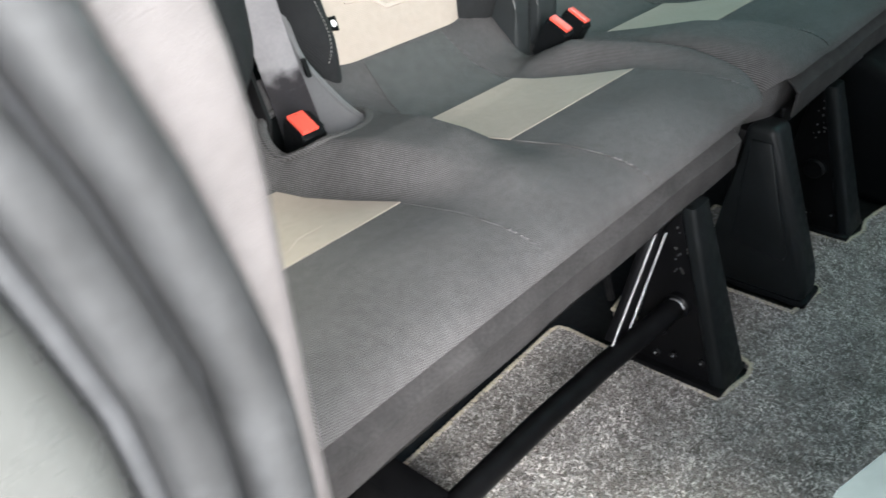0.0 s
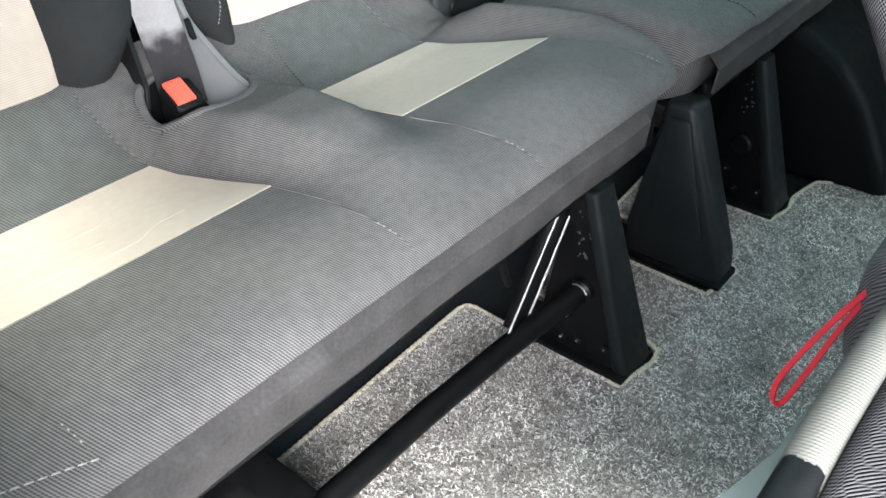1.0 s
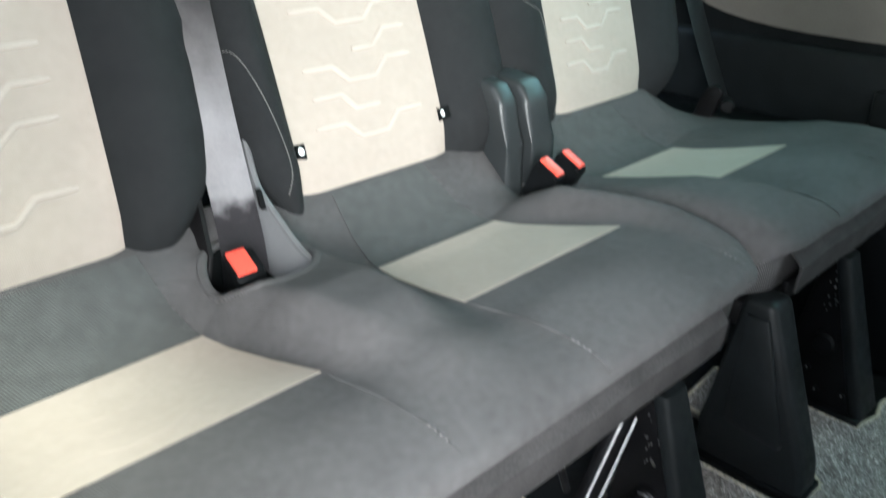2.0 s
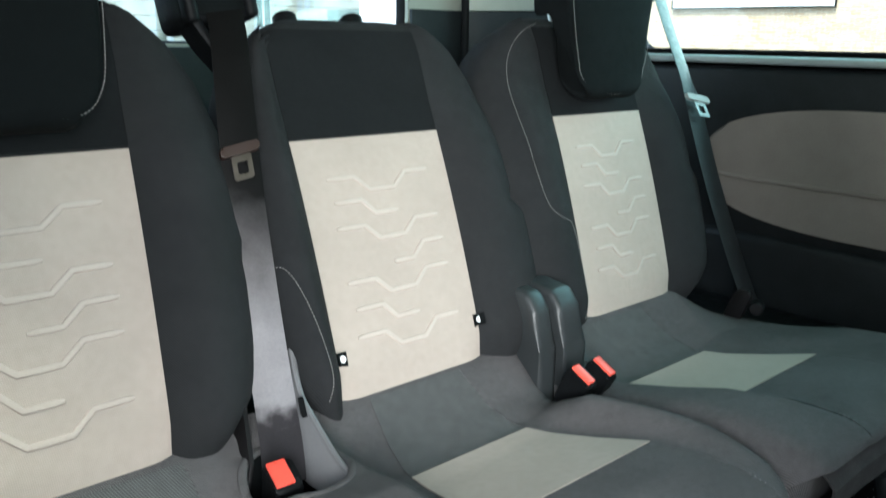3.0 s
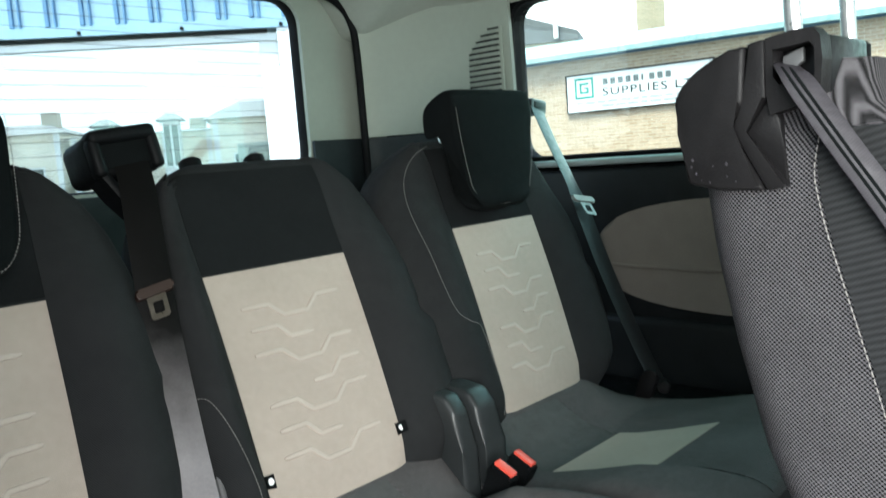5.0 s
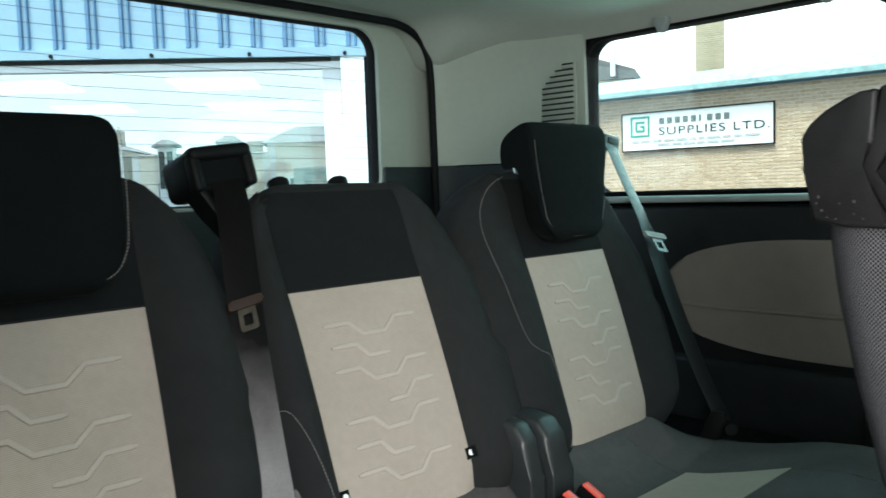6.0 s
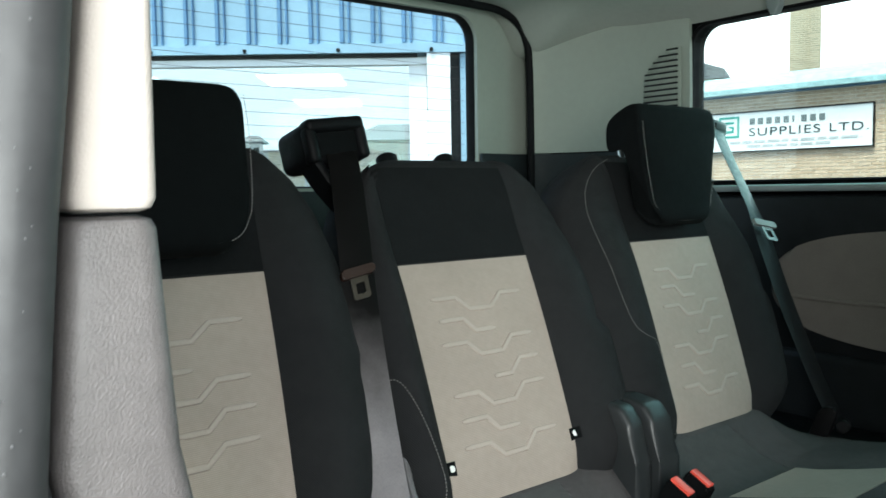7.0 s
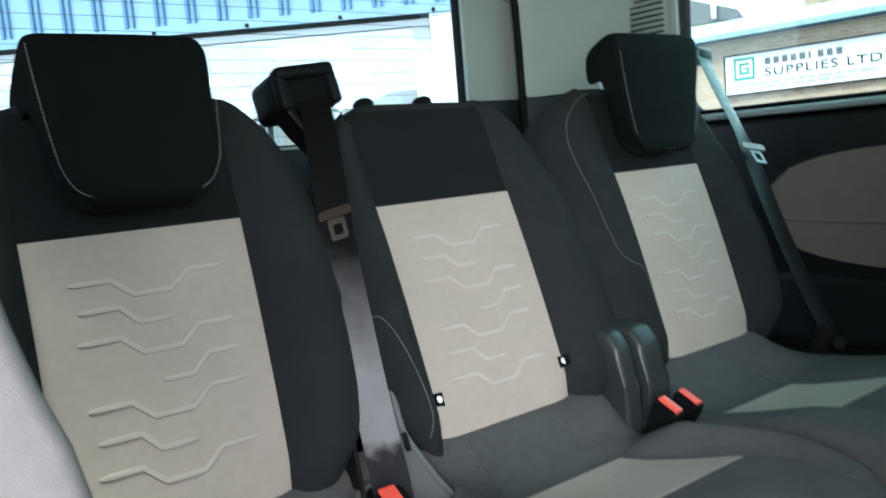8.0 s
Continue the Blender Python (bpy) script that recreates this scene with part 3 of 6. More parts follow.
def seat_back(b, parent, headrest, stitches, tags):
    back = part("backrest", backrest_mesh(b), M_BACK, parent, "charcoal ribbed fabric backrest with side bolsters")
    rows = [-0.016, -0.008, 0.0] + [0.004 + PANEL * i / 30 for i in range(30)] + [PANEL]
    us = lambda v: [b.pw(v) * (2 * i / 24 - 1) for i in range(25)]
    pan = part("seat_insert", sheet(lambda u, v: b.on(u, v, 0.0016), us, rows, lambda u, v: b.on(u, v, -0.004)), M_CREAM, back, "oatmeal cloth centre panel")
    for s in (-1, 1):
        part("seam", tube([b.on(s * b.pw(v), v, 0.0002) for v in [PANEL + 0.004 + 0.011 * i for i in range(11)]], 0.0008, 6), M_FABTOP, back)
    # Real seamed field, its darker tone standing in for weaker light higher up.
    tops = [PANEL + 0.0035 + (0.500 - PANEL) * i / 16 for i in range(17)]
    part("upper_field", sheet(lambda u, v: b.on(u, v, 0.0010), lambda v: [b.pw(v) * (2 * i / 16 - 1) for i in range(17)], tops, lambda u, v: b.on(u, v, -0.004)), M_BACKTOP, back, "knit field above the panel, darkened for shade")
    for v0, shape in LINES:
        part("welded_line", welded_line(b, v0, shape, b.k), M_EMB, pan)
    for line in stitches:
        part("stitching", dashes(*arc_line(b, line)), M_STITCH, back, "pale stitched seam")
    for s in tags:
        u, v = s * b.pw(0.05) + (0.006 if s < 0 else 0.0), 0.052
        t = part("fabric_tag", sheet(lambda a, c: b.on(a, c, 0.0045), lambda c: [u - 0.007, u, u + 0.007], [v - 0.010, v, v + 0.010], lambda a, c: b.on(a, c, 0.0005)), M_FABTOP, back, "small black fabric tag with white disc")
        c = b.on(u, v, 0.0048)
        part("tag_disc", cyl(c, c + AN * 0.0012, 0.0045, 14), M_WHITE, t)
    if headrest:
        hr = part("headrest", headrest_mesh(b, b.shift), M_FABTOP, parent, "black fabric headrest with stitched edge")
        line = [(-0.096, 0.560), (-0.095, 0.50), (-0.084, 0.42), (-0.070, 0.380), (-0.03, 0.360)] if b.slim else [(-0.099, 0.560), (-0.096, 0.50), (-0.088, 0.42), (-0.081, 0.388), (-0.066, 0.366), (-0.035, 0.358)]
        q = smooth_path([(u * b.head, v, 0) for u, v in line + [(-u, v) for u, v in line[::-1]]], 8)
        pts = []
        for p in q:
            w = (0.0525 if b.slim else 0.0775) + 0.006 * min(1, max(0, (p.y - 0.36) / 0.05)) - 0.004 * max(0, (p.y - 0.5) / 0.07)
            tilt = max(0.0, p.y - 0.40)
            wide = 1.0 + 0.35 * tilt if b.slim else 1.0
            pts.append(b.at(p.x * wide + b.shift, p.y - 0.16 * tilt if b.slim else 0.346 + (p.y - 0.352) * 0.945, w + 0.26 * tilt if b.slim else w))
        part("stitching", dashes(pts, [AN] * len(pts)), M_STITCH, hr, "pale stitched seam")
        for s in (-0.05, 0.05):
            part("headrest_post", cyl(b.at(s, 0.44, -0.024 if b.slim else -0.035), b.at(s, 0.54, -0.018 if b.slim else -0.03), 0.006), M_STEEL, parent, "bright steel headrest post")
    else:
        for s in (-0.058, 0.058):
            part("headrest_socket", cyl(b.at(s, 0.515, -0.055), b.at(s, 0.551, -0.055), 0.0175, 20), M_PLAST, parent, "black plastic headrest socket")
    return back


Y_PROFILE = ((-0.4325, 0.3075), (-0.4318, 0.3112), (-0.4295, 0.3152), (-0.4250, 0.3194), (-0.417, 0.3237), (-0.405, 0.3278), (-0.385, 0.3315), (-0.355, 0.3338), (-0.33, 0.3338), (-0.266, 0.325), (-0.20, 0.309), (-0.14, 0.297), (-0.09, 0.293),
             (-0.05, 0.310), (-0.02, 0.336), (0.0, 0.353), (0.03, 0.366))


class Ridge:
    """A raised bolster beside the sunken seat pans: left and right give the foot of its walls along y (None: it runs to the cushion's side)."""

    def __init__(self, left, right, amp, along, wall=((-0.43, 0.045), (-0.10, 0.045))):
        self.left, self.right, self.amp, self.along, self.wall = left, right, amp, along, wall

    def z(self, x, y):
        h, wall = self.amp * lerp_table(self.along, y), lerp_table(self.wall, y)
        if self.left:
            f = lerp_table(self.left, y)
            h *= ease(f, f + wall, x)
        if self.right:
            f = lerp_table(self.right, y)
            h *= ease(-f, -f + wall, -x)
        return h


class Cushion:
    """The upper surface of a seat cushion, with its bolsters."""

    def __init__(self, x0, x1, ridges, tail=0.0):
        self.x0, self.x1, self.ridges, self.tail = x0, x1, ridges, tail

    def z(self, x, y):
        z = lerp_table(Y_PROFILE, y)
        if self.tail and y > -0.12:
            z = 0.293 + (z - 0.293) * min(1.0, max(0.0, (self.x1 - 0.03 - x) / self.tail)) if z > 0.293 else z
        return z + sum(r.z(x, y) for r in self.ridges)

    def round_off(self, x, y):
        """How far the rounded ends of the cushion draw a point down and back."""
        a = min(x - self.x0, self.x1 - x)
        down = 0.040 * (1 - math.sqrt(max(0.0, 1 - (1 - min(a, 0.040) / 0.040) ** 2)))
        back = 0.055 * (1 - math.sqrt(max(0.0, 1 - (1 - min(a, 0.060) / 0.060) ** 2)))
        return down, back * min(1.0, max(0.0, -y / 0.43))

    def mesh(self, hole=None):
        rings = []
        offs = [0.0, 0.0015, 0.004, 0.008, 0.013, 0.019, 0.026, 0.034, 0.043, 0.052]
        n = 180
        st = offs + [0.06 + (self.x1 - self.x0 - 0.12) * i / n for i in range(n + 1)] + [self.x1 - self.x0 - o for o in offs[::-1]]
        ys = [-0.4325, -0.4318, -0.4307, -0.4295, -0.4275, -0.425, -0.421, -0.417, -0.411, -0.405, -0.392, -0.38] + [-0.37 + 0.006 * i for i in range(66)] + [0.03]
        for o in st:
            x = self.x0 + o
            d = self.round_off(x, 0.0)[0]
            put = lambda y: y + self.round_off(x, y)[1]
            ring = [Vector((x, put(y), self.z(x, y) - d)) for y in ys]
            ring += [Vector((x, 0.03, 0.24)), Vector((x, put(-0.39), 0.24)), Vector((x, put(-0.408), 0.250)), Vector((x, put(-0.412), 0.285)), Vector((x, put(-0.414), 0.300)), Vector((x, put(-0.424), 0.3050))]
            rings.append(ring)
        bm = loft(rings)
        if hole:
            cx, cy, rx, ry = hole
            gone = [f for f in bm.faces if f.calc_center_median().z > 0.28 and ((f.calc_center_median().x - cx) / rx) ** 2 + ((f.calc_center_median().y - cy) / ry) ** 2 < 1]
            bmesh.ops.delete(bm, geom=gone, context="FACES")
        return bm


POCKET = (-0.130, -0.076, 0.056, 0.064)


def cushion_parts(c, parent, inserts, stitches=(), hole=None):
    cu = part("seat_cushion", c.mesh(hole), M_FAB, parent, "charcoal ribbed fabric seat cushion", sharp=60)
    for (xa, xb), (xc, xd), yb in inserts:
        # a strip across the seat between its front and rear seams, and the darker fields before and behind it
        def us(y, xa=xa, xb=xb, xc=xc, xd=xd, yb=yb):
            s = max(0.0, (y + 0.266) / (yb + 0.266))
            swell = 0.012 * ease(0.0, 0.16, -0.266 - y)
            l, r = xa + (xc - xa) * s + 1.2 * swell, xb + (xd - xb) * s + swell
            return [l + (r - l) * i / 24 for i in range(25)]
        fn = lambda k: (lambda x, y: Vector((x, y - k * min(1.0, max(0.0, (-0.405 - y) / 0.02)), c.z(x, y) + k * (0.3 if y < -0.428 else 1.0))))
        ins = part("seat_insert", sheet(fn(0.0014), us, [-0.266 + (yb + 0.266) * i / 16 for i in range(17)], fn(-0.004)), M_CREAM, cu, "oatmeal cloth strip across the cushion")
        ys = [-0.4290, -0.4275, -0.425, -0.421, -0.416, -0.411, -0.405, -0.392, -0.38] + [-0.365 + 0.0975 * i / 9 for i in range(10)]
        part("front_insert", sheet(fn(0.0010), us, ys, fn(-0.004)), M_FAB, cu, "ribbed charcoal field of the cushion")
        ys = [yb + 0.002 + (-0.004 - yb) * i / 8 for i in range(9)]
        # Same twill as the cushion, toned down to stand in for shade.
        part("rear_insert", sheet(fn(0.0010), us, ys, fn(-0.004)), M_MID, cu, "charcoal twill field of the cushion, toned for shade")
        for side in (0, -1):
            line = [Vector((us(y)[side], y, c.z(us(y)[side], y) + 0.0015)) for y in [-0.4195 + 0.0117 * i for i in range(13)]]
            part("seam", tube([p - Vector((0, 0, 0.0004)) for p in line], 0.0006, 6), M_FAB, cu)
            part("stitching", dashes(line[1:4], [Vector((0, -0.3, 0.95))] * 3, 0.004, 0.002, 0.0008), M_STITCH, cu, "pale stitched seam")
        for side in (0, -1):
            line = [Vector((us(y)[side], y, c.z(us(y)[side], y) + 0.0012)) for y in [yb + 0.004 + (-0.008 - yb) * i / 10 for i in range(11)]]
            part("seam", tube(line, 0.0007, 6), M_FAB, cu)
            off = 0.006 if side == 0 else -0.006
            part("stitching", dashes([p + Vector((off, 0, c.z(p.x + off, p.y) - c.z(p.x, p.y) - 0.0004)) for p in line], [Vector((0, -0.3, 0.95))] * 11, 0.0030, 0.0018, 0.0006), M_FAB, cu)
        mid = (us(-0.2)[0] + us(-0.2)[-1]) / 2
        for dy, sh in ((-0.225, FULL), (-0.19, LEFT), (-0.155, FULL)) if xa < -0.3 else ():
            pts = []
            for (u0, a), (u1, d) in zip(sh, sh[1:]):
                for i in range(4):
                    pts.append((mid + u0 + (u1 - u0) * i / 4, dy + (a + (d - a) * i / 4) * 0.8))
            rings = []
            for i, (x, y) in enumerate(pts):
                dx, ddy = (pts[min(i + 1, len(pts) - 1)][j] - pts[max(i - 1, 0)][j] for j in (0, 1))
                l = math.hypot(dx, ddy)
                rings.append([Vector((x - ddy / l * s * 0.0032, y + dx / l * s * 0.0032, c.z(x, y) + h)) for s, h in ((-1, 0.0012), (-0.6, 0.0015), (0.6, 0.0015), (1, 0.0012))])
            part("welded_line", loft(rings), M_CREAM, ins)
    for pts in stitches:
        part("stitching", dashes(pts, [Vector((0, -0.5, 0.85))] * len(pts), 0.005, 0.0022, 0.0010), M_STITCH, cu, "pale stitched seam")
    return cu


def skirt(x0, x1, parent):
    """The cloth flap that hangs below the cushion's front edge."""
    n = 40
    f = lambda k: (lambda x, z: Vector((x, -0.4345 + k + 0.020 * ease(0.284, 0.3065, z) + 0.006 * (0.308 - z) / 0.06 + 0.0012 * math.sin(x * 31), z)))
    us = lambda z: [x0 + (x1 - x0) * i / n for i in range(n + 1)]
    sk = part("skirt", sheet(f(-0.0035), us, [0.252 + 0.042 * i / 5 for i in range(6)] + [0.297, 0.301, 0.3045, 0.3068], f(0.0)), M_SKIRT, parent, "charcoal fabric skirt under the cushion")
    part("binding", rbox(x0 + 0.01, x1 - 0.02, -0.420, -0.412, 0.232, 0.258, 0.002), M_BLKSTEEL, sk, "dark binding under the skirt")
    x = x0 + 0.03
    while x < x1 - 0.03:
        part("staple", tube([(x, -0.4208, 0.2445), (x + 0.003, -0.4212, 0.2425), (x + 0.006, -0.4208, 0.2405)], 0.0004, 5), M_GUIDE, sk)
        x += 0.031
    return sk


def leg_plate(x, parent):
    """A pressed steel leg: a side plate with a wide front flange that tapers upwards."""
    poly = [(-0.370, 0.0), (-0.488, 0.0), (-0.494, 0.014), (-0.430, 0.238), (-0.404, 0.238), (-0.372, 0.04)]
    body = part("leg", prism(poly, lambda u, v, d: Vector((x + d, u, v)), 0.010, 0.003), M_BLKSTEEL, parent, "black steel leg bracket")
    rings = []
    for k in range(9):
        s = k / 8
        z, y = 0.010 + 0.228 * s, -0.494 + 0.064 * s
        a, b = x - 0.003, x + 0.058 - 0.022 * s
        rings.append([Vector((p, q, z)) for p, q in rrect(a, b, y - 0.004, y + 0.016, 0.006, 3)])
    part("flange", loft(rings), M_LEGC, body, "black plastic capped flange")
    part("foot", rbox(x - 0.012, x + 0.064, -0.498, -0.369, 0.0, 0.010, 0.003), M_BLKSTEEL, body)
    for y, z in ((-0.406, 0.024), (-0.429, 0.030), (-0.466, 0.036), (-0.412, 0.060)):
        part("bolt", cyl((x - 0.004, y, z), (x + 0.003, y, z), 0.0050, 10), M_BLKSTEEL, body)
        part("bolt_face", cyl((x - 0.0055, y, z), (x - 0.003, y, z), 0.0014, 8), M_STEEL, body)
    part("pivot", cyl((x - 0.012, -0.428, 0.108), (x + 0.004, -0.428, 0.108), 0.016, 20), M_BLKSTEEL, body)
    # The pivot's shine is added as a bright steel arc.
    if x < 0.3:
        part("pivot_rim", tube([(x - 0.013, -0.428 + 0.013 * math.cos(q), 0.108 + 0.013 * math.sin(q)) for q in [radians(10 * m + 60) for m in range(11)]], 0.0011, 6), M_STEEL, body, "bright arc for the pivot's shine")
    r = random.Random(int(x * 1000))
    for i in range(16):
        y, z, w = r.uniform(-0.432, -0.414), r.uniform(0.15, 0.215), r.uniform(0.0006, 0.0018)
        part("scuff", prism([(y - w, z), (y, z - w * 1.4), (y + w, z), (y, z + w * 1.4)], lambda u, v, d: Vector((x - 0.0006 + d, u, v)), 0.001), M_STEEL, body)
    return body


def clad_leg(x, wide, parent):
    """A leg inside a moulded cover with a raised field."""
    poly = [(-0.360, 0.0), (-0.500, 0.0), (-0.508, 0.014), (-0.504, 0.045), (-0.432, 0.250), (-0.392, 0.250), (-0.364, 0.06)]
    body = part("leg", prism(poly, lambda u, v, d: Vector((x + d, u, v)), wide, 0.010, 3), M_LEGC, parent, "black plastic leg cover")
    field = [(-0.398, 0.075), (-0.470, 0.066), (-0.474, 0.076), (-0.430, 0.232), (-0.402, 0.232), (-0.394, 0.090)]
    part("raised_field", prism(field, lambda u, v, d: Vector((x - 0.005 + d, u, v)), 0.010, 0.003), M_LEGC, body)
    part("foot", rbox(x - 0.003, x + wide + 0.004, -0.511, -0.360, 0.0, 0.012, 0.004), M_PLAST, body)
    return body


def row_three():
    bench = thing("double_bench_seat", "double rear bench seat in charcoal fabric with oatmeal centre panels", "seat", (-0.14, -0.2, 0))
    near = Back((-0.351, 0.003, 0.357), 1.0, 24.2, 0.062, outer=1.13, notch=-0.005, head=1.03)
    mid = Back((0.1025, 0.0, 0.355), 0.985, inner=0.88, outer=1.19, notch=0.020, toe=-0.010)
    far = Back((0.579, 0.004, 0.356), 0.94, 24.2, 0.135, inner=1.25, outer=1.23, notch=0.012, head=1.10, slim=True, shift=-0.006)
    seat_back(near, bench, True, [], [])
    seat_back(mid, bench, False, [[(-0.192, 0.182), (-0.178, 0.176), (-0.165, 0.14), (-0.152, 0.085), (-0.146, 0.04), (-0.150, 0.008)]], [-1, 1])
    back_off = ((-0.10, 1.0), (-0.05, 0.6), (-0.012, 0.0))
    bridge = Ridge(((-0.43, -0.180), (-0.266, -0.193), (-0.10, -0.214)), ((-0.43, -0.028), (-0.20, -0.024), (-0.10, -0.030)), 0.050, ((-0.415, 0.0), (-0.36, 0.12), (-0.306, 0.33), (-0.25, 0.75), (-0.19, 1.0), *back_off), ((-0.43, 0.11), (-0.27, 0.062), (-0.10, 0.048)))
    side = Ridge(((-0.43, 0.262), (-0.26, 0.246), (-0.106, 0.203)), None, 0.038, ((-0.432, 0.35), (-0.41, 0.75), (-0.30, 0.95), (-0.15, 1.0), (-0.11, 0.55), (-0.07, 0.0)), ((-0.43, 0.06), (-0.10, 0.06)))
    door_side = Ridge(None, ((-0.43, -0.455), (-0.26, -0.475), (-0.10, -0.466)), 0.030, ((-0.425, 0.0), (-0.30, 0.5), (-0.21, 1.0), *back_off))
    c = Cushion(-0.585, 0.305, (bridge, side, door_side))
    cushion_parts(c, bench, (((-0.470, -0.193), (-0.462, -0.214), -0.098), ((-0.020, 0.243), (0.004, 0.199), -0.106)),
                  [[Vector((-0.535 + 0.0085 * i, -0.398 - 0.0024 * i, c.z(-0.50, -0.398 - 0.0024 * i) + 0.001)) for i in range(10)]], POCKET)
    skirt(-0.57, 0.198, bench)
    part("under_frame", rbox(-0.57, 0.29, -0.40, 0.0, 0.205, 0.239, 0.004), M_BLKSTEEL, bench, "black steel seat frame")
    part("side_beam", rbox(-0.325, -0.285, -0.425, -0.05, 0.0, 0.100, 0.006), M_BLKSTEEL, bench, "black steel side beam on the floor")
    part("beam_post", rbox(-0.325, -0.29, -0.20, -0.06, 0.09, 0.21, 0.006), M_BLKSTEEL, bench, "black steel post")
    leg_plate(0.098, bench)
    part("cross_tube", tube([(-0.335, -0.40, 0.088), (-0.15, -0.40, 0.087), (-0.03, -0.402, 0.083), (0.096, -0.428, 0.108)], 0.0135, 14), M_BLKSTEEL, bench, "black steel tube between the legs")
    part("tilt_arm", ribbon([(0.010, -0.392, 0.088), (0.050, -0.392, 0.144), (0.100, -0.392, 0.222)], (0.8, 0.0, -0.6), 0.030, 0.012), M_BLKSTEEL, bench, "black steel tilt arm")
    for p in ((-0.016, 0.090, 0.073, 0.208), (0.027, 0.096, 0.107, 0.208)):
        part("tilt_rod", tube([(p[0] + (p[2] - p[0]) * s, -0.401, p[1] + (p[3] - p[1]) * s) for s in (0, 0.25, 0.5, 0.75, 1.0, 1.15)], 0.0017, 8), M_ROD, bench, "bright steel edge of the tilt arm")
    part("return_spring", tube([(0.007, -0.386, 0.150), (-0.006, -0.386, 0.185), (-0.014, -0.386, 0.225)], 0.0045, 8), M_BLKSTEEL, bench, "dark steel spring")
    single = thing("single_rear_seat", "single rear seat in charcoal fabric with pale centre panel", "seat", (0.58, -0.2, 0))
    seat_back(far, single, True, [[(-0.105, 0.512), (-0.165, 0.485), (-0.200, 0.443), (-0.214, 0.38), (-0.216, 0.309), (-0.209, 0.229), (-0.199, 0.187), (-0.178, 0.168), (-0.150, 0.153), (-0.137, 0.095), (-0.134, 0.029), (-0.136, 0.002)]], [])
    far_side = ((-0.432, 0.2), (-0.40, 0.6), (-0.26, 1.0), *back_off)
    c2 = Cushion(0.318, 0.855, (Ridge(None, ((-0.43, 0.50), (-0.10, 0.415)), 0.020, far_side), Ridge(((-0.43, 0.72), (-0.26, 0.690), (-0.10, 0.635)), None, 0.010, far_side, ((-0.43, 0.08), (-0.10, 0.08)))), 0.12)
    cushion_parts(c2, single, (((0.465, 0.682), (0.412, 0.628), -0.107),))
    skirt(0.372, 0.80, single)
    part("under_frame", rbox(0.33, 0.84, -0.40, 0.0, 0.205, 0.239, 0.004), M_BLKSTEEL, single, "black steel seat frame")
    clad_leg(0.325, 0.05, single)
    leg_plate(0.545, single)
    return c


CUSH = row_three()


# ---- belts, buckles and covers of the third row ----
def belt_tower(parent, p, tilt):
    """The plastic housing on a shoulder out of which a belt runs."""
    mm = Matrix.Translation(p) @ Matrix.Rotation(radians(tilt), 4, "Y") @ Matrix.Rotation(radians(-12), 4, "X")
    body = part("housing", rbox(-0.050, 0.050, -0.038, 0.05, -0.030, 0.032, 0.013, 3, mm), M_PLAST, parent, "black plastic belt housing")
    part("slot", rbox(-0.034, 0.034, -0.0400, -0.03, -0.020, 0.016, 0.003, 2, mm), M_FABTOP, body)
    part("hood", rbox(-0.047, 0.047, -0.050, -0.020, 0.014, 0.034, 0.008, 3, mm), M_PLAST, body)
    for s in (-1, 1):
        part("cheek", rbox(min(s * 0.032, s * 0.049), max(s * 0.032, s * 0.049), -0.047, -0.02, -0.028, 0.024, 0.007, 3, mm), M_PLAST, body)
    part("arm", ribbon([mm @ Vector(p) for p in ((-0.036, -0.015, -0.026), (-0.022, -0.015, -0.055), (0.004, -0.012, -0.092))], mm.to_3x3() @ Vector((0, 1, 0)), 0.05, 0.012), M_PLAST, parent, "black plastic arm under the housing")

    return body


def tongue(parent, p, across, down, grip=M_ORANGE, plate=M_TONGUE):
    a, d = Vector(across).normalized(), Vector(down).normalized()
    n = a.cross(d)
    P = lambda u, v, h: Vector(p) + a * u + d * v + n * h
    g = part("grip", prism(rrect(-0.0245, 0.0245, -0.007, 0.006, 0.004), lambda u, v, h: P(u, v, h - 0.005), 0.010, 0.002), grip, parent, "plastic grip of the belt tongue")
    outer, inner = rrect(-0.0125, 0.0125, 0.004, 0.036, 0.004), rrect(-0.0065, 0.0065, 0.014, 0.029, 0.002)
    part("tongue_plate", holed(outer, [inner], lambda u, v, h: P(u, v, h - 0.001), 0.002), plate, parent, "steel tongue plate")
    return g


def buckle(parent, p, across, up, thick=0.028):
    a, u = Vector(across).normalized(), Vector(up).normalized()
    n = a.cross(u)
    P = lambda s, v, h: Vector(p) + a * s + u * v + n * h
    b = part("buckle", prism(rrect(-0.0195, 0.0195, -0.065, 0.0, 0.006), lambda s, v, h: P(s, v, h - thick / 2), thick, 0.004), M_PLAST, parent, "black plastic buckle")
    part("release_button", prism(rrect(-0.0165, 0.0165, -0.002, 0.0035, 0.001, 2), lambda s, v, h: P(s, v, h - thick / 2 + 0.0025), thick * 0.66, 0.0012), M_RED, b, "red release button")
    part("buckle_slot", prism(rrect(-0.013, 0.013, -0.002, 0.0018, 0.001, 2), lambda s, v, h: P(s, v, h + thick * 0.26), 0.004), M_BLKSTEEL, b)
    return b


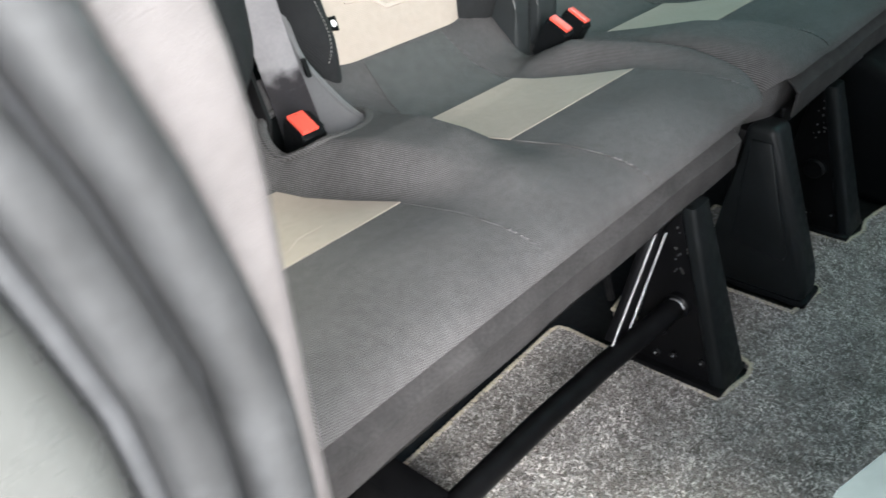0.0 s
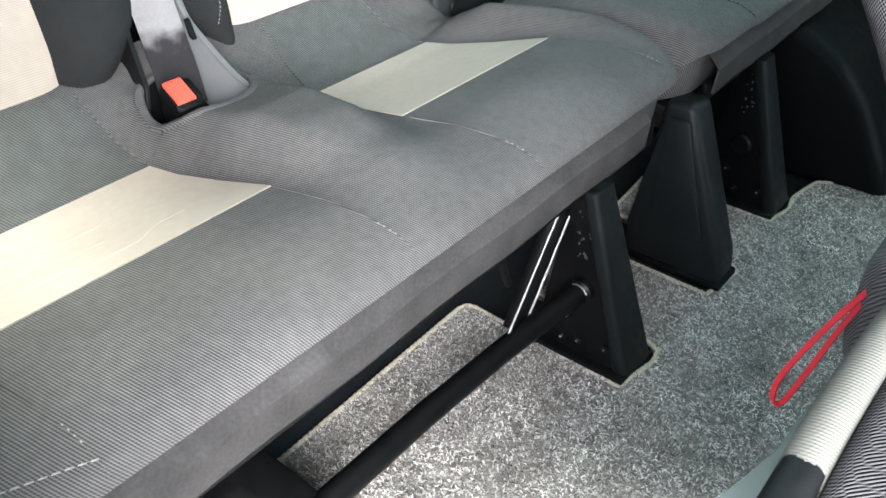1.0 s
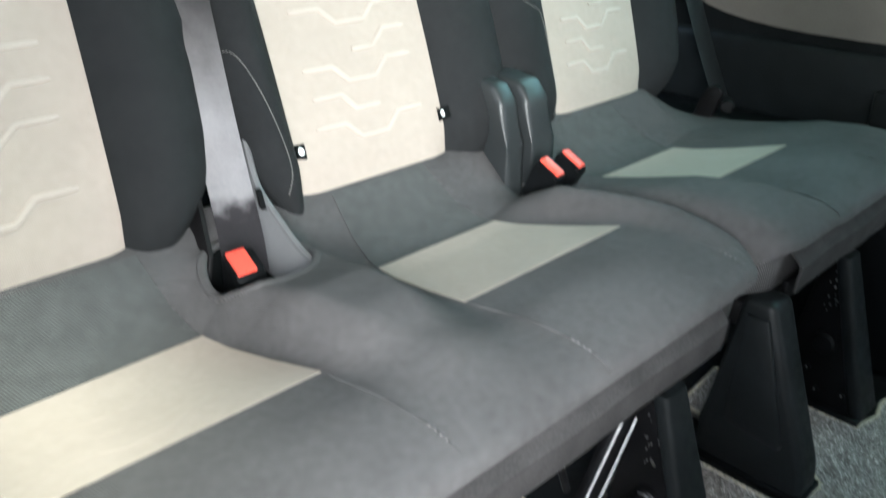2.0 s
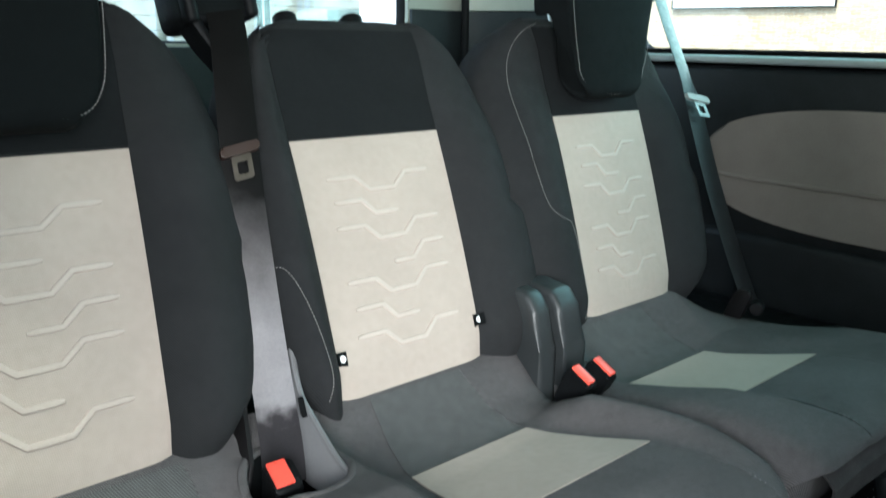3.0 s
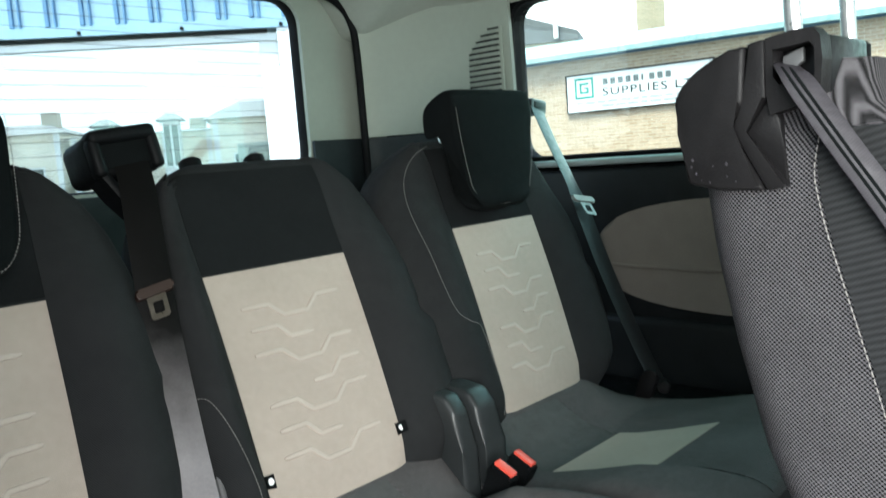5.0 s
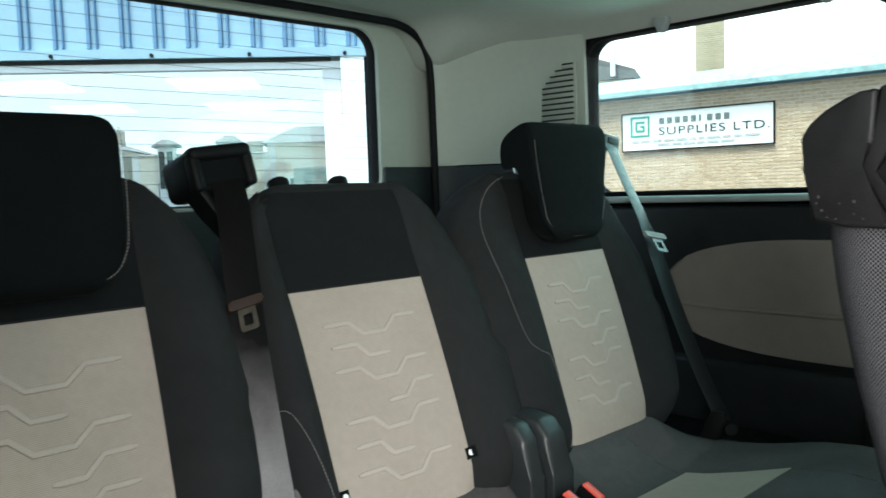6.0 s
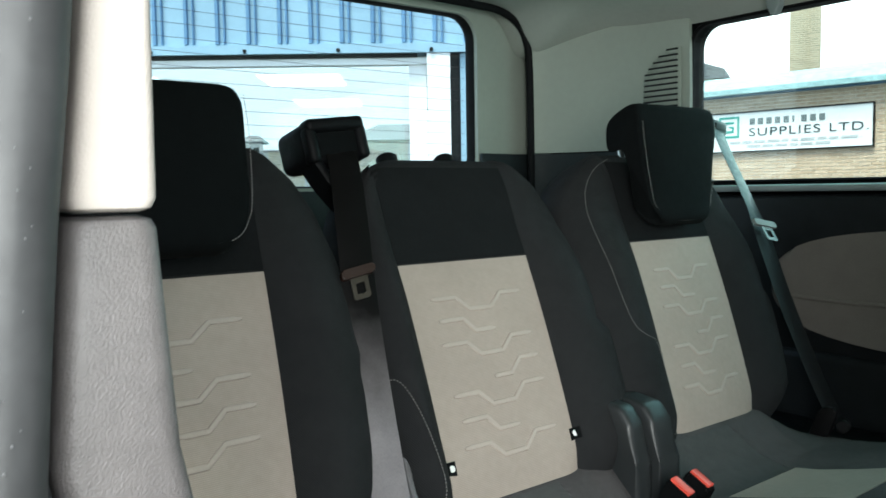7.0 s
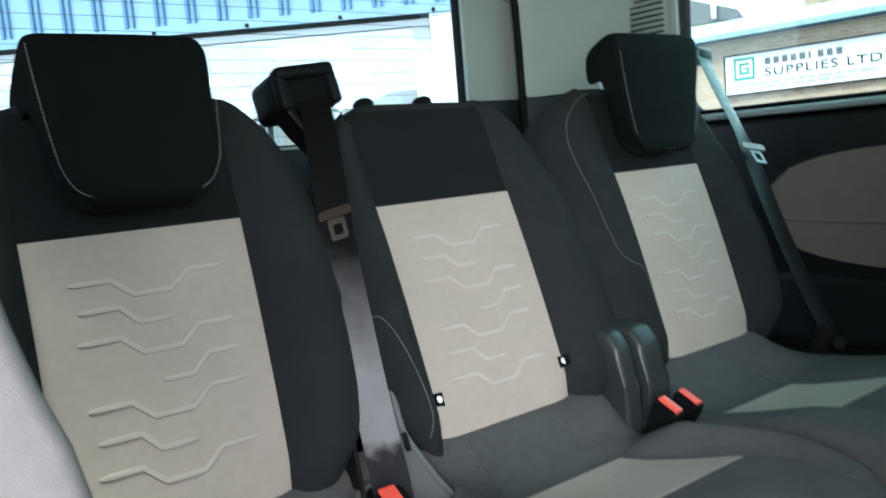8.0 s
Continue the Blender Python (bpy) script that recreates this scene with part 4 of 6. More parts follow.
def middle_belt():
    t = thing("middle_seat_belt", "grey seat belt hanging from a black housing between two backrests", "seat belt", (-0.05, 0.24, 0.85))
    belt_tower(t, (-0.046, 0.255, 0.829), -6)
    path = smooth_path([(-0.040, 0.224, 0.835), (-0.048, 0.194, 0.795), (-0.064, 0.156, 0.735), (-0.083, 0.108, 0.63), (-0.092, 0.074, 0.54), (-0.101, 0.040, 0.462), (-0.109, 0.005, 0.385), (-0.122, -0.030, 0.345), (-0.137, -0.060, 0.322)], 6)
    n = len(path)
    sides = [Vector((1, -0.30 * min(1, i / n * 1.5), 0.10)) for i in range(n)]
    part("webbing", ribbon(path, sides, 0.047, 0.0016), M_BELTLIT, t, "dark woven belt webbing, light painted in below the tongue")
    tongue(t, (-0.081, 0.115, 0.660), (-1, 0.12, -0.20), (-0.07, -0.42, -0.9))
    # moulded guide in which the belt and its buckle sit
    g = thing("buckle_pocket", "black buckle with red button in a grey plastic belt guide", "buckle", (-0.13, -0.08, 0.33))
    cx, cy, rx, ry = POCKET
    loop = [(cx + rx * 1.01 * math.cos(a), cy + ry * 1.01 * math.sin(a)) for a in [2 * math.pi * k / 40 for k in range(40)]]
    rings = []
    for r, dz in ((1.0, 0.001), (0.99, -0.008), (0.95, -0.03), (0.85, -0.055), (0.4, -0.06)):
        rings.append([Vector((cx + (x - cx) * r, cy + (y - cy) * r, CUSH.z(x, y) + dz)) for x, y in loop])
    bowl = loft(rings, cap=False)
    part("pocket", bowl, M_FABTOP, g, "black pocket in the cushion")
    ring = []
    for k, (x, y) in enumerate(loop):
        t = Vector((*loop[(k + 1) % 40], 0)) - Vector((*loop[k - 1], 0))
        n = Vector((t.y, -t.x, 0)).normalized()
        ring.append([Vector((x, y, CUSH.z(x, y) - 0.002)) + n * (0.0055 * math.cos(q)) + Vector((0, 0, 0.0045 * math.sin(q))) for q in [2 * math.pi * m / 8 for m in range(8)]])
    part("pocket_edge", loft(ring, wrap=True), M_FAB, g, "rolled fabric edge of the pocket")
    top = smooth_path([(0.060, 0.468, 0), (0.025, 0.418, 0), (-0.010, 0.379, 0), (-0.056, 0.353, 0), (-0.102, 0.340, 0), (-0.142, 0.341, 0)], 5)
    foot = smooth_path([(-0.142, 0.331, 0), (-0.106, 0.314, 0), (-0.062, 0.310, 0), (-0.024, 0.322, 0), (0.0, 0.350, 0), (0.028, 0.402, 0), (0.044, 0.452, 0)], 5)
    curve = lambda y: -0.083 - 0.012 * ease(-0.02, -0.14, y) + 0.016 * ease(-0.01, 0.06, y)
    crest = sorted((p.x, p.y) for p in top)
    # The wing's foot is drawn out so its face catches more light.
    wing = part("guide_wing", prism([(p.x, p.y) for p in top + foot], lambda u, v, d: Vector((curve(u) + d - 0.55 * max(0.0, lerp_table(crest, u) - v), u, v)), 0.005, 0.0012), M_WING, g, "curved grey plastic wing of the belt guide")
    part("wing_lip", tube([(curve(p.x) + 0.0035, p.x, p.y) for p in top], 0.0042, 8), M_WING, wing)
    part("guide_cheek", prism([(0.035, 0.430), (0.004, 0.382), (-0.036, 0.342), (-0.046, 0.300), (0.02, 0.290), (0.045, 0.40)], lambda u, v, d: Vector((-0.158 - 0.35 * (0.36 - v) + d, u, v)), 0.005, 0.0012), M_PLASTG, g, "dark plastic cheek of the belt guide")
    part("guide_clip", prism([(-0.015, 0.391), (-0.0185, 0.3895), (-0.0255, 0.370), (-0.020, 0.372)], lambda u, v, d: Vector((-0.091 + d, u, v)), 0.006), M_BLKSTEEL, g)
    part("guide_back", ribbon(smooth_path([(-0.088, 0.05, 0.43), (-0.096, 0.015, 0.355), (-0.112, -0.025, 0.300)], 6), (1, 0, 0), 0.050, 0.005), M_PLAST, g)
    buckle(g, (-0.155, -0.089, 0.3515), (0.14, 0.93, 0.32), (-0.12, -0.31, 0.94), 0.031)


def far_belt():
    t = thing("outer_seat_belt", "grey seat belt with steel tongue along the side trim", "seat belt", (0.87, 0.2, 0.87))
    m = Matrix.Translation((0.914, 0.246, 0.892)) @ Matrix.Rotation(radians(8), 4, "Y")
    h = part("housing", rbox(-0.030, 0.027, -0.022, 0.03, -0.018, 0.014, 0.006, 2, m), M_COVER, t, "black plastic belt outlet")
    part("slot", rbox(-0.021, 0.021, -0.0245, -0.018, -0.008, 0.008, 0.003, 2, m), M_BLKSTEEL, h)
    path = smooth_path([(0.900, 0.222, 0.884), (0.869, 0.170, 0.815), (0.842, 0.095, 0.700), (0.836, 0.030, 0.545), (0.834, -0.030, 0.415), (0.831, -0.078, 0.325)], 8)
    n = len(path)
    twist = [ease(0.44, 0.36, i / (n - 1)) for i in range(n)]  # a slight twist above the tongue, shaped to fit the camera's view
    sides = [Vector((0.98, -0.12 + 0.22 * k, 0.05 - 0.11 * k)) for k in twist]
    part("webbing", ribbon(path, sides, 0.043, 0.0016), M_WEB, t, "dark woven belt webbing")
    tongue(t, (0.831, 0.072, 0.690), (-0.92, 0.38, 0.20), (0.14, -0.45, -0.9), M_SILL, M_ROD)
    part("anchor", cyl((0.822, -0.092, 0.322), (0.846, -0.082, 0.322), 0.013), M_BLKSTEEL, t, "black belt anchor bolt")
    part("anchor_cover", prism(rrect(-0.017, 0.017, -0.034, 0.034, 0.014), lambda u, v, d: Vector((0.806 + d, -0.062 + u + v * -0.35, 0.324 + v)), 0.012, 0.004), M_PLASTG, t, "grey plastic anchor cover")


def hinge_covers():
    t = thing("hinge_covers", "black plastic hinge covers between two rear backrests", "cover", (0.33, -0.03, 0.25))
    for x0, x1, y in ((0.284, 0.320, -0.010), (0.323, 0.372, -0.022)):
        poly = [(0.045, 0.26), (y - 0.045, 0.26), (y - 0.038, 0.36), (y - 0.026, 0.418), (y - 0.008, 0.440), (0.02, 0.446), (0.06, 0.435)]
        part("cover", prism(poly, lambda u, v, d, x0=x0: Vector((x0 + d, u, v)), x1 - x0, 0.009, 3), M_COVER, t, "black plastic hinge cover")
    g = thing("twin_buckles", "two black seat belt buckles with red buttons", "buckle", (0.33, -0.12, 0.3))
    buckle(g, (0.298, -0.118, 0.347), (-0.05, 0.86, 0.46), (-0.05, -0.45, 0.88), 0.022)
    buckle(g, (0.340, -0.121, 0.349), (-0.05, 0.86, 0.46), (0.10, -0.45, 0.88), 0.022)


middle_belt()
far_belt()
hinge_covers()


# ---- the second row ----
def row_two():
    s = thing("second_row_seat", "second row seat in grey mesh cloth with black belt housing", "seat", (0.06, -0.8, 0))
    rear = ((0.44, -0.738), (0.475, -0.715), (0.522, -0.691), (0.55, -0.674), (0.61, -0.647), (0.676, -0.630), (0.73, -0.619), (0.772, -0.614), (0.81, -0.612), (0.835, -0.622), (0.85, -0.64))
    rings = []
    zs = [0.40 + 0.0125 * i for i in range(36)]
    for z in zs:
        y = lerp_table(rear, z)
        x0, x1 = -0.112, 0.34
        if z > 0.78:
            k = (z - 0.78) / 0.06
            x0, x1 = x0 + 0.03 * k * k, x1 - 0.05 * k * k
        d = 0.125 if z < 0.78 else 0.125 - 0.05 * ((z - 0.78) / 0.06)
        pts = rrect(x0, x1, y - d, y, 0.03, 7)
        rings.append([Vector((px, py, z)) for px, py in pts])
    back = part("backrest", loft(rings), M_MESH, s, "grey mesh cloth backrest shell")
    line = smooth_path([(-0.1142, -0.689, 0.80), (-0.1142, -0.6855, 0.779), (-0.1142, -0.687, 0.764), (-0.1142, -0.691, 0.746), (-0.1142, -0.695, 0.731), (-0.1142, -0.715, 0.66), (-0.1142, -0.735, 0.58)], 8)
    part("stitching", dashes(line, [Vector((-1, 0, 0))] * len(line), 0.0034, 0.0010, 0.0005), M_STITCH, back, "pale stitched seam")
    trim = [(-0.6862, 0.80), (-0.6868, 0.779), (-0.6883, 0.764), (-0.6923, 0.746), (-0.6965, 0.730), (-0.7162, 0.66), (-0.7362, 0.58), (-0.785, 0.58), (-0.762, 0.66), (-0.745, 0.73), (-0.733, 0.80)]
    part("side_panel", prism(trim, lambda u, v, d: Vector((-0.1132 + d, u, v)), 0.006, 0.0006), M_BACK, back, "black twill side of the backrest")
    # belt housing on the shoulder
    side = lambda x: (lambda u, v, d: Vector((x + d, u, v)))
    shell = [(-0.609, 0.822), (-0.611, 0.803), (-0.616, 0.773), (-0.634, 0.769), (-0.661, 0.768), (-0.641, 0.804), (-0.650, 0.817), (-0.652, 0.848), (-0.643, 0.8465), (-0.635, 0.844), (-0.622, 0.837), (-0.614, 0.830)]
    h = part("belt_housing", prism(shell, side(-0.1195), 0.105, 0.0030, 3), M_PLASTG, s, "dark grey grained plastic belt housing")
    band = [(-0.6525, 0.8485), (-0.6508, 0.8165), (-0.6420, 0.8037), (-0.6618, 0.7678), (-0.673, 0.770), (-0.649, 0.801), (-0.662, 0.819), (-0.662, 0.850)]
    part("bevel_band", prism(band, side(-0.1178), 0.10, 0.0016), M_PLASTG, h, "bevelled band of the housing")
    outer = [(-0.6622, 0.850), (-0.676, 0.8525), (-0.687, 0.8525), (-0.6905, 0.848), (-0.6915, 0.836), (-0.690, 0.819), (-0.676, 0.812), (-0.664, 0.809), (-0.6622, 0.8185)]
    mouth = [(-0.666, 0.8435), (-0.685, 0.8455), (-0.6875, 0.842), (-0.6875, 0.828), (-0.684, 0.825), (-0.669, 0.825), (-0.666, 0.829)]
    part("slot_frame", holed(outer, [mouth], side(-0.1165), 0.016), M_PLASTG, h, "plastic frame round the belt slot", smooth=False)
    part("slot_well", rbox(-0.098, -0.03, -0.690, -0.660, 0.808, 0.850, 0.003), M_BLKSTEEL, h)
    part("slot_plate", prism([(-0.668, 0.828), (-0.668, 0.840), (-0.679, 0.844), (-0.679, 0.836), (-0.673, 0.833), (-0.671, 0.826)], side(-0.1075), 0.004, 0.0008), M_GUIDE, h, "grey plastic plate inside the slot")
    part("lower_face", prism([(-0.6495, 0.8005), (-0.6722, 0.7705), (-0.670, 0.790), (-0.668, 0.806), (-0.6622, 0.8185)], side(-0.1135), 0.06, 0.001), M_PLASTG, h, "sunken lower face of the housing")
    r = random.Random(8)
    for y, z in ((-0.632, 0.783), (-0.640, 0.784), (-0.640, 0.777), (-0.622, 0.779), (-0.625, 0.775), (-0.630, 0.774), (-0.620, 0.787), (-0.645, 0.774), (-0.619, 0.783)):
        w = r.uniform(0.0004, 0.0010)
        part("scuff_mark", prism([(y - w, z), (y - 0.2 * w, z - w * 1.3), (y + w, z - 0.3 * w), (y + 0.2 * w, z + 1.2 * w)], lambda u, v, d: Vector((-0.1198 + d, u, v)), 0.001), M_WEBG, h)
    path = smooth_path([(-0.096, -0.664, 0.838), (-0.119, -0.677, 0.830), (-0.123, -0.691, 0.810), (-0.122, -0.706, 0.786), (-0.119, -0.722, 0.760), (-0.112, -0.757, 0.70), (-0.10, -0.80, 0.62)], 8)
    web = part("webbing", ribbon(path, Vector((0.35, -0.9, -0.25)), 0.0150, 0.0016), M_WEBG, s, "grey woven belt webbing with dark stripes")
    for off in (-0.0035, 0.0010):
        part("stripe", ribbon([p + Vector((-0.0009 + off * 0.35, -0.9 * off, -0.25 * off)) for p in path], Vector((0.35, -0.9, -0.25)), 0.0016, 0.0012), M_FABTOP, web, "dark woven stripe")
    for x in (-0.04, 0.07):
        part("headrest_socket", cyl((x, -0.652, 0.836), (x, -0.652, 0.858), 0.013), M_PLAST, s, "black plastic headrest socket")
        part("headrest_post", cyl((x, -0.652, 0.84), (x - 0.008, -0.648, 0.985), 0.0052), M_STEEL, s, "bright steel headrest post")
    m = Matrix.Translation((0.015, -0.652, 0.992))
    part("headrest", rbox(-0.13, 0.13, -0.045, 0.045, -0.085, 0.09, 0.035, 4, m), M_FABTOP, s, "black fabric headrest")
    part("seat_cushion", rbox(-0.11, 0.33, -1.18, -0.72, 0.30, 0.42, 0.035, 4), M_FAB, s, "charcoal fabric cushion")
    part("pedestal", rbox(-0.05, 0.28, -1.1, -0.8, 0.0, 0.31, 0.01), M_BLKSTEEL, s, "black steel seat pedestal")
    f = thing("folded_second_row_seat", "folded second row seat, grey mesh back up, cream rolled edge", "seat", (-0.25, -0.9, 0))
    part("backrest", rbox(-0.50, -0.132, -1.25, -0.7605, 0.36, 0.446, 0.010, 4, Matrix.Translation((0, 0, 0.427)) @ Matrix.Rotation(radians(-7), 4, "Y") @ Matrix.Translation((0, 0, -0.427))), M_MESH, f, "grey mesh back of the folded backrest")
    part("rolled_edge", tube(smooth_path([(-0.30, -0.750, 0.398), (-0.285, -0.750, 0.402), (-0.25, -0.750, 0.408), (-0.19, -0.753, 0.416), (-0.13, -0.760, 0.424), (-0.08, -0.765, 0.43)], 6), 0.0105, 16), M_ROLL, f, "cream fabric roll along the edge")
    part("hinge_cap", rbox(-0.330, -0.258, -0.7600, -0.7400, 0.350, 0.413, 0.009, 4), M_PLAST, f, "black plastic hinge cap")
    part("side_cover", prism([(-0.17, -0.80), (-0.17, -0.742), (-0.225, -0.736), (-0.265, -0.734), (-0.318, -0.722), (-0.36, -0.711), (-0.42, -0.698), (-0.44, -0.80)], lambda u, v, d: Vector((u, v, 0.300 + d)), 0.090, 0.010, 3), M_SIDEC, f, "teal-grey plastic side cover")
    part("cushion", rbox(-0.52, -0.135, -1.25, -0.785, 0.24, 0.36, 0.03, 3), M_FAB, f, "charcoal fabric cushion")
    part("pedestal", rbox(-0.46, -0.18, -1.15, -0.85, 0.0, 0.25, 0.01), M_BLKSTEEL, f, "black steel seat pedestal")
    st = thing("red_pull_strap", "bright red woven pull strap loop hanging from a seat", "strap", (-0.15, -0.73, 0.41))
    lp = smooth_path([(-0.0762, -0.7374, 0.3920), (-0.1098, -0.7195, 0.3640), (-0.1389, -0.7044, 0.3282), (-0.1490, -0.7044, 0.3125), (-0.1445, -0.7100, 0.3091), (-0.1277, -0.7156, 0.3270), (-0.0986, -0.7251, 0.3618), (-0.0739, -0.7386, 0.3886)], 8)
    part("strap_loop", ribbon(lp, Vector((0.45, 0.75, 0.30)), 0.0038, 0.002), M_STRAP, st)


row_two()


# ---- the shell of the van ----
X0, X1, YR, YF = -0.63, 1.03, 0.86, -2.5
floor = tagged(part("floor", rbox(X0 - 0.08, X1 + 0.08, YF, YR + 0.05, -0.06, -0.012, 0), M_FLOOR), "black rubber van floor under a grey carpet", "floor", kind="structure")

# fitted mat with notches round the seat legs
MAT = [(-0.60, -2.3), (-0.60, -0.275), (-0.27, -0.268), (0.078, -0.258), (0.090, -0.262), (0.094, -0.275), (0.086, -0.495), (0.15, -0.507), (0.172, -0.502), (0.178, -0.485), (0.172, -0.30),
       (0.30, -0.285), (0.312, -0.30), (0.310, -0.500), (0.385, -0.512), (0.397, -0.495), (0.41, -0.295), (0.53, -0.285), (0.535, -0.496), (0.585, -0.508), (0.62, -0.500), (0.655, -0.505),
       (0.69, -0.513), (0.705, -0.535), (0.716, -0.61), (0.72, -0.8), (0.72, -2.3)]
carpet = thing("floor_mat", "grey flecked carpet mat with sand-coloured overlocked edge", "mat", (0.1, -0.8, -0.012))
part("carpet_base", prism(MAT, lambda u, v, d: Vector((u, v, -0.0118 + d)), 0.0125), M_CARPET, carpet, "grey flecked carpet pile")
edge = [(u, v, 0.0) for u, v in MAT]
ring = [Vector(p) for p in edge[1:-1]]
dense = []
for a, b in zip(ring, ring[1:]):
    k = max(2, int((b - a).length / 0.004))
    dense += [a + (b - a) * (j / k) for j in range(k)]
dense.append(ring[-1])
part("edging", tube(dense, [0.0030 + 0.0010 * (i % 2) for i in range(len(dense))], 7), M_EDGE, carpet, "sand overlocked edge")
rng = random.Random(5)


def inside(x, y):
    hit = False
    for (ax, ay), (bx, by) in zip(MAT, MAT[1:] + MAT[:1]):
        if (ay > y) != (by > y) and x < (bx - ax) * (y - ay) / (by - ay) + ax:
            hit = not hit
    return hit


verts, faces = [], []
while len(verts) < 90000 * 4:
    x, y = rng.uniform(-0.45, 0.72), rng.uniform(-0.85, -0.255)
    if not inside(x, y):
        continue
    a, l, t, w = rng.uniform(0, 6.283), rng.uniform(0.0016, 0.0046), rng.uniform(0.0022, 0.0046), rng.uniform(0.0005, 0.0010)
    c, s, k = math.cos(a), math.sin(a), len(verts)
    verts += [(x - c * l, y - s * l, 0.0006), (x + s * w, y - c * w, t), (x + c * l, y + s * l, 0.0012 + 0.4 * t), (x - s * w, y + c * w, t * 0.9)]
    faces += [(k, k + 1, k + 3), (k + 1, k + 2, k + 3)]
M_TUFT = mat("carpet_tufts", (0.20, 0.195, 0.19), 1.0, var=0.34, scale=16, spec=0.05)
tn = M_TUFT.node_tree
geo = tn.nodes.new("ShaderNodeNewGeometry")
rr = tn.nodes.new("ShaderNodeMapRange")
rr.inputs["To Min"].default_value, rr.inputs["To Max"].default_value = 0.105, 0.70
tn.links.new(geo.outputs["Random Per Island"], rr.inputs["Value"])
comb = tn.nodes.new("ShaderNodeCombineColor")
for ch, warm in enumerate((1.0, 0.945, 0.89)):
    tone = tn.nodes.new("ShaderNodeMath")
    tone.operation = "MULTIPLY"
    tone.inputs[1].default_value = warm
    tn.links.new(rr.outputs["Result"], tone.inputs[0])
    tn.links.new(tone.outputs["Value"], comb.inputs[ch])
tn.links.new(comb.outputs["Color"], tn.nodes["Principled BSDF"].inputs["Base Color"].links[0].from_node.inputs["A"])
me = bpy.data.meshes.new("yarn_layer")
me.from_pydata(verts, [], faces)
me.materials.append(M_TUFT)
tufts = new("yarn_layer", me)
tufts.parent = carpet
tufts.matrix_parent_inverse = carpet.matrix_basis.inverted()
tufts["label"] = "grey and charcoal yarn tufts"
tufts["kind"] = "stuff"

# far side: lower panel, sill, window, pillar
tagged(part("wall_left", holed([(YF, -0.05), (YR + 0.04, -0.05), (YR + 0.04, 1.30), (YF, 1.30)],
                                           [rrect(-0.86, 0.390, 0.775, 1.148, 0.05), rrect(-1.95, -1.0, 0.78, 1.148, 0.05)],
                                           lambda u, v, d: Vector((X1 + 0.02 + d, u, v)), 0.05), M_PLAST, smooth=False), "black and stone-grey side wall of the van", "wall", kind="structure")
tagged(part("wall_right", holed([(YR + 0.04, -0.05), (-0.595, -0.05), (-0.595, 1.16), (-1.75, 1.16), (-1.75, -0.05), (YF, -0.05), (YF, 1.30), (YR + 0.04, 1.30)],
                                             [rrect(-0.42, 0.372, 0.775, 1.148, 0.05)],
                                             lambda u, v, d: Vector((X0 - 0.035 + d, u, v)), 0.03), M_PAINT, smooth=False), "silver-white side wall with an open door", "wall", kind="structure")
# Unseen front wall, added to close the cabin; its opening lets light in.
tagged(part("wall_front", holed([(X0 - 0.06, -0.05), (X1 + 0.08, -0.05), (X1 + 0.08, 1.30), (X0 - 0.06, 1.30)], [rrect(X0 + 0.08, X1 - 0.08, 0.65, 1.2, 0.08)],
                                             lambda u, v, d: Vector((u, YF - d, v)), 0.04), M_PLAST, smooth=False), "black wall added to close the unseen front", "wall", kind="structure")


def side_window(x, y0, y1, z0, z1, name, material):
    w = thing(name, "green tinted fixed side window with black rubber seal", "window", (x, (y0 + y1) / 2, z0), kind="structure")
    part("pane", prism(rrect(y0 - 0.01, y1 + 0.01, z0 - 0.01, z1 + 0.01, 0.05), lambda u, v, d: Vector((x + d, u, v)), 0.004), material, w)
    loop = [(x - 0.012, u, v) for u, v in rrect(y0, y1, z0, z1, 0.05, 8)]
    ring = []
    for i, p in enumerate(loop):
        a, b = Vector(loop[i - 1]), Vector(loop[(i + 1) % len(loop)])
        t = (b - a).normalized()
        n = Vector((1, 0, 0))
        s = t.cross(n)
        ring.append([Vector(p) + s * (0.0040 * math.cos(q)) + n * (0.008 * math.sin(q)) for q in [2 * math.pi * k / 8 for k in range(8)]])
    part("rubber_seal", loft(ring, wrap=True), M_RUBBER, w, "black rubber seal")
    return w


side_window(X1 + 0.030, -0.86, 0.390, 0.775, 1.148, "window_1", M_GLASSS)
side_window(X1 + 0.030, -1.95, -1.0, 0.78, 1.148, "window_2", M_GLASSS)
side_window(X0 - 0.024, -0.42, 0.372, 0.775, 1.148, "window_3", M_GLASSN)

panel = thing("side_trim_panel", "black plastic side trim with taupe cloth armrest inset", "trim panel", (X1, -0.2, 0.1), kind="structure")
part("lower_moulding", rbox(0.985, X1 + 0.02, -1.1, 0.80, -0.012, 0.42, 0.02, 3), M_LEGC, panel, "black plastic lower moulding")
part("upper_moulding", rbox(0.998, X1 + 0.02, -1.1, 0.80, 0.40, 0.745, 0.012, 3), M_LEGC, panel, "black plastic upper moulding")
part("sill", rbox(0.992, X1 + 0.03, -1.1, 0.46, 0.752, 0.767, 0.005, 3), M_SILL, panel, "grey-green window sill")


def oval(u0, u1, v0, v1, n=40, e=2.6):
    out = []
    for i in range(n):
        a = 2 * math.pi * i / n
        c, s = math.cos(a), math.sin(a)
        out.append(((u0 + u1) / 2 + (u1 - u0) / 2 * math.copysign(abs(c) ** (2 / e), c), (v0 + v1) / 2 + (v1 - v0) / 2 * math.copysign(abs(s) ** (2 / e), s)))
    return out


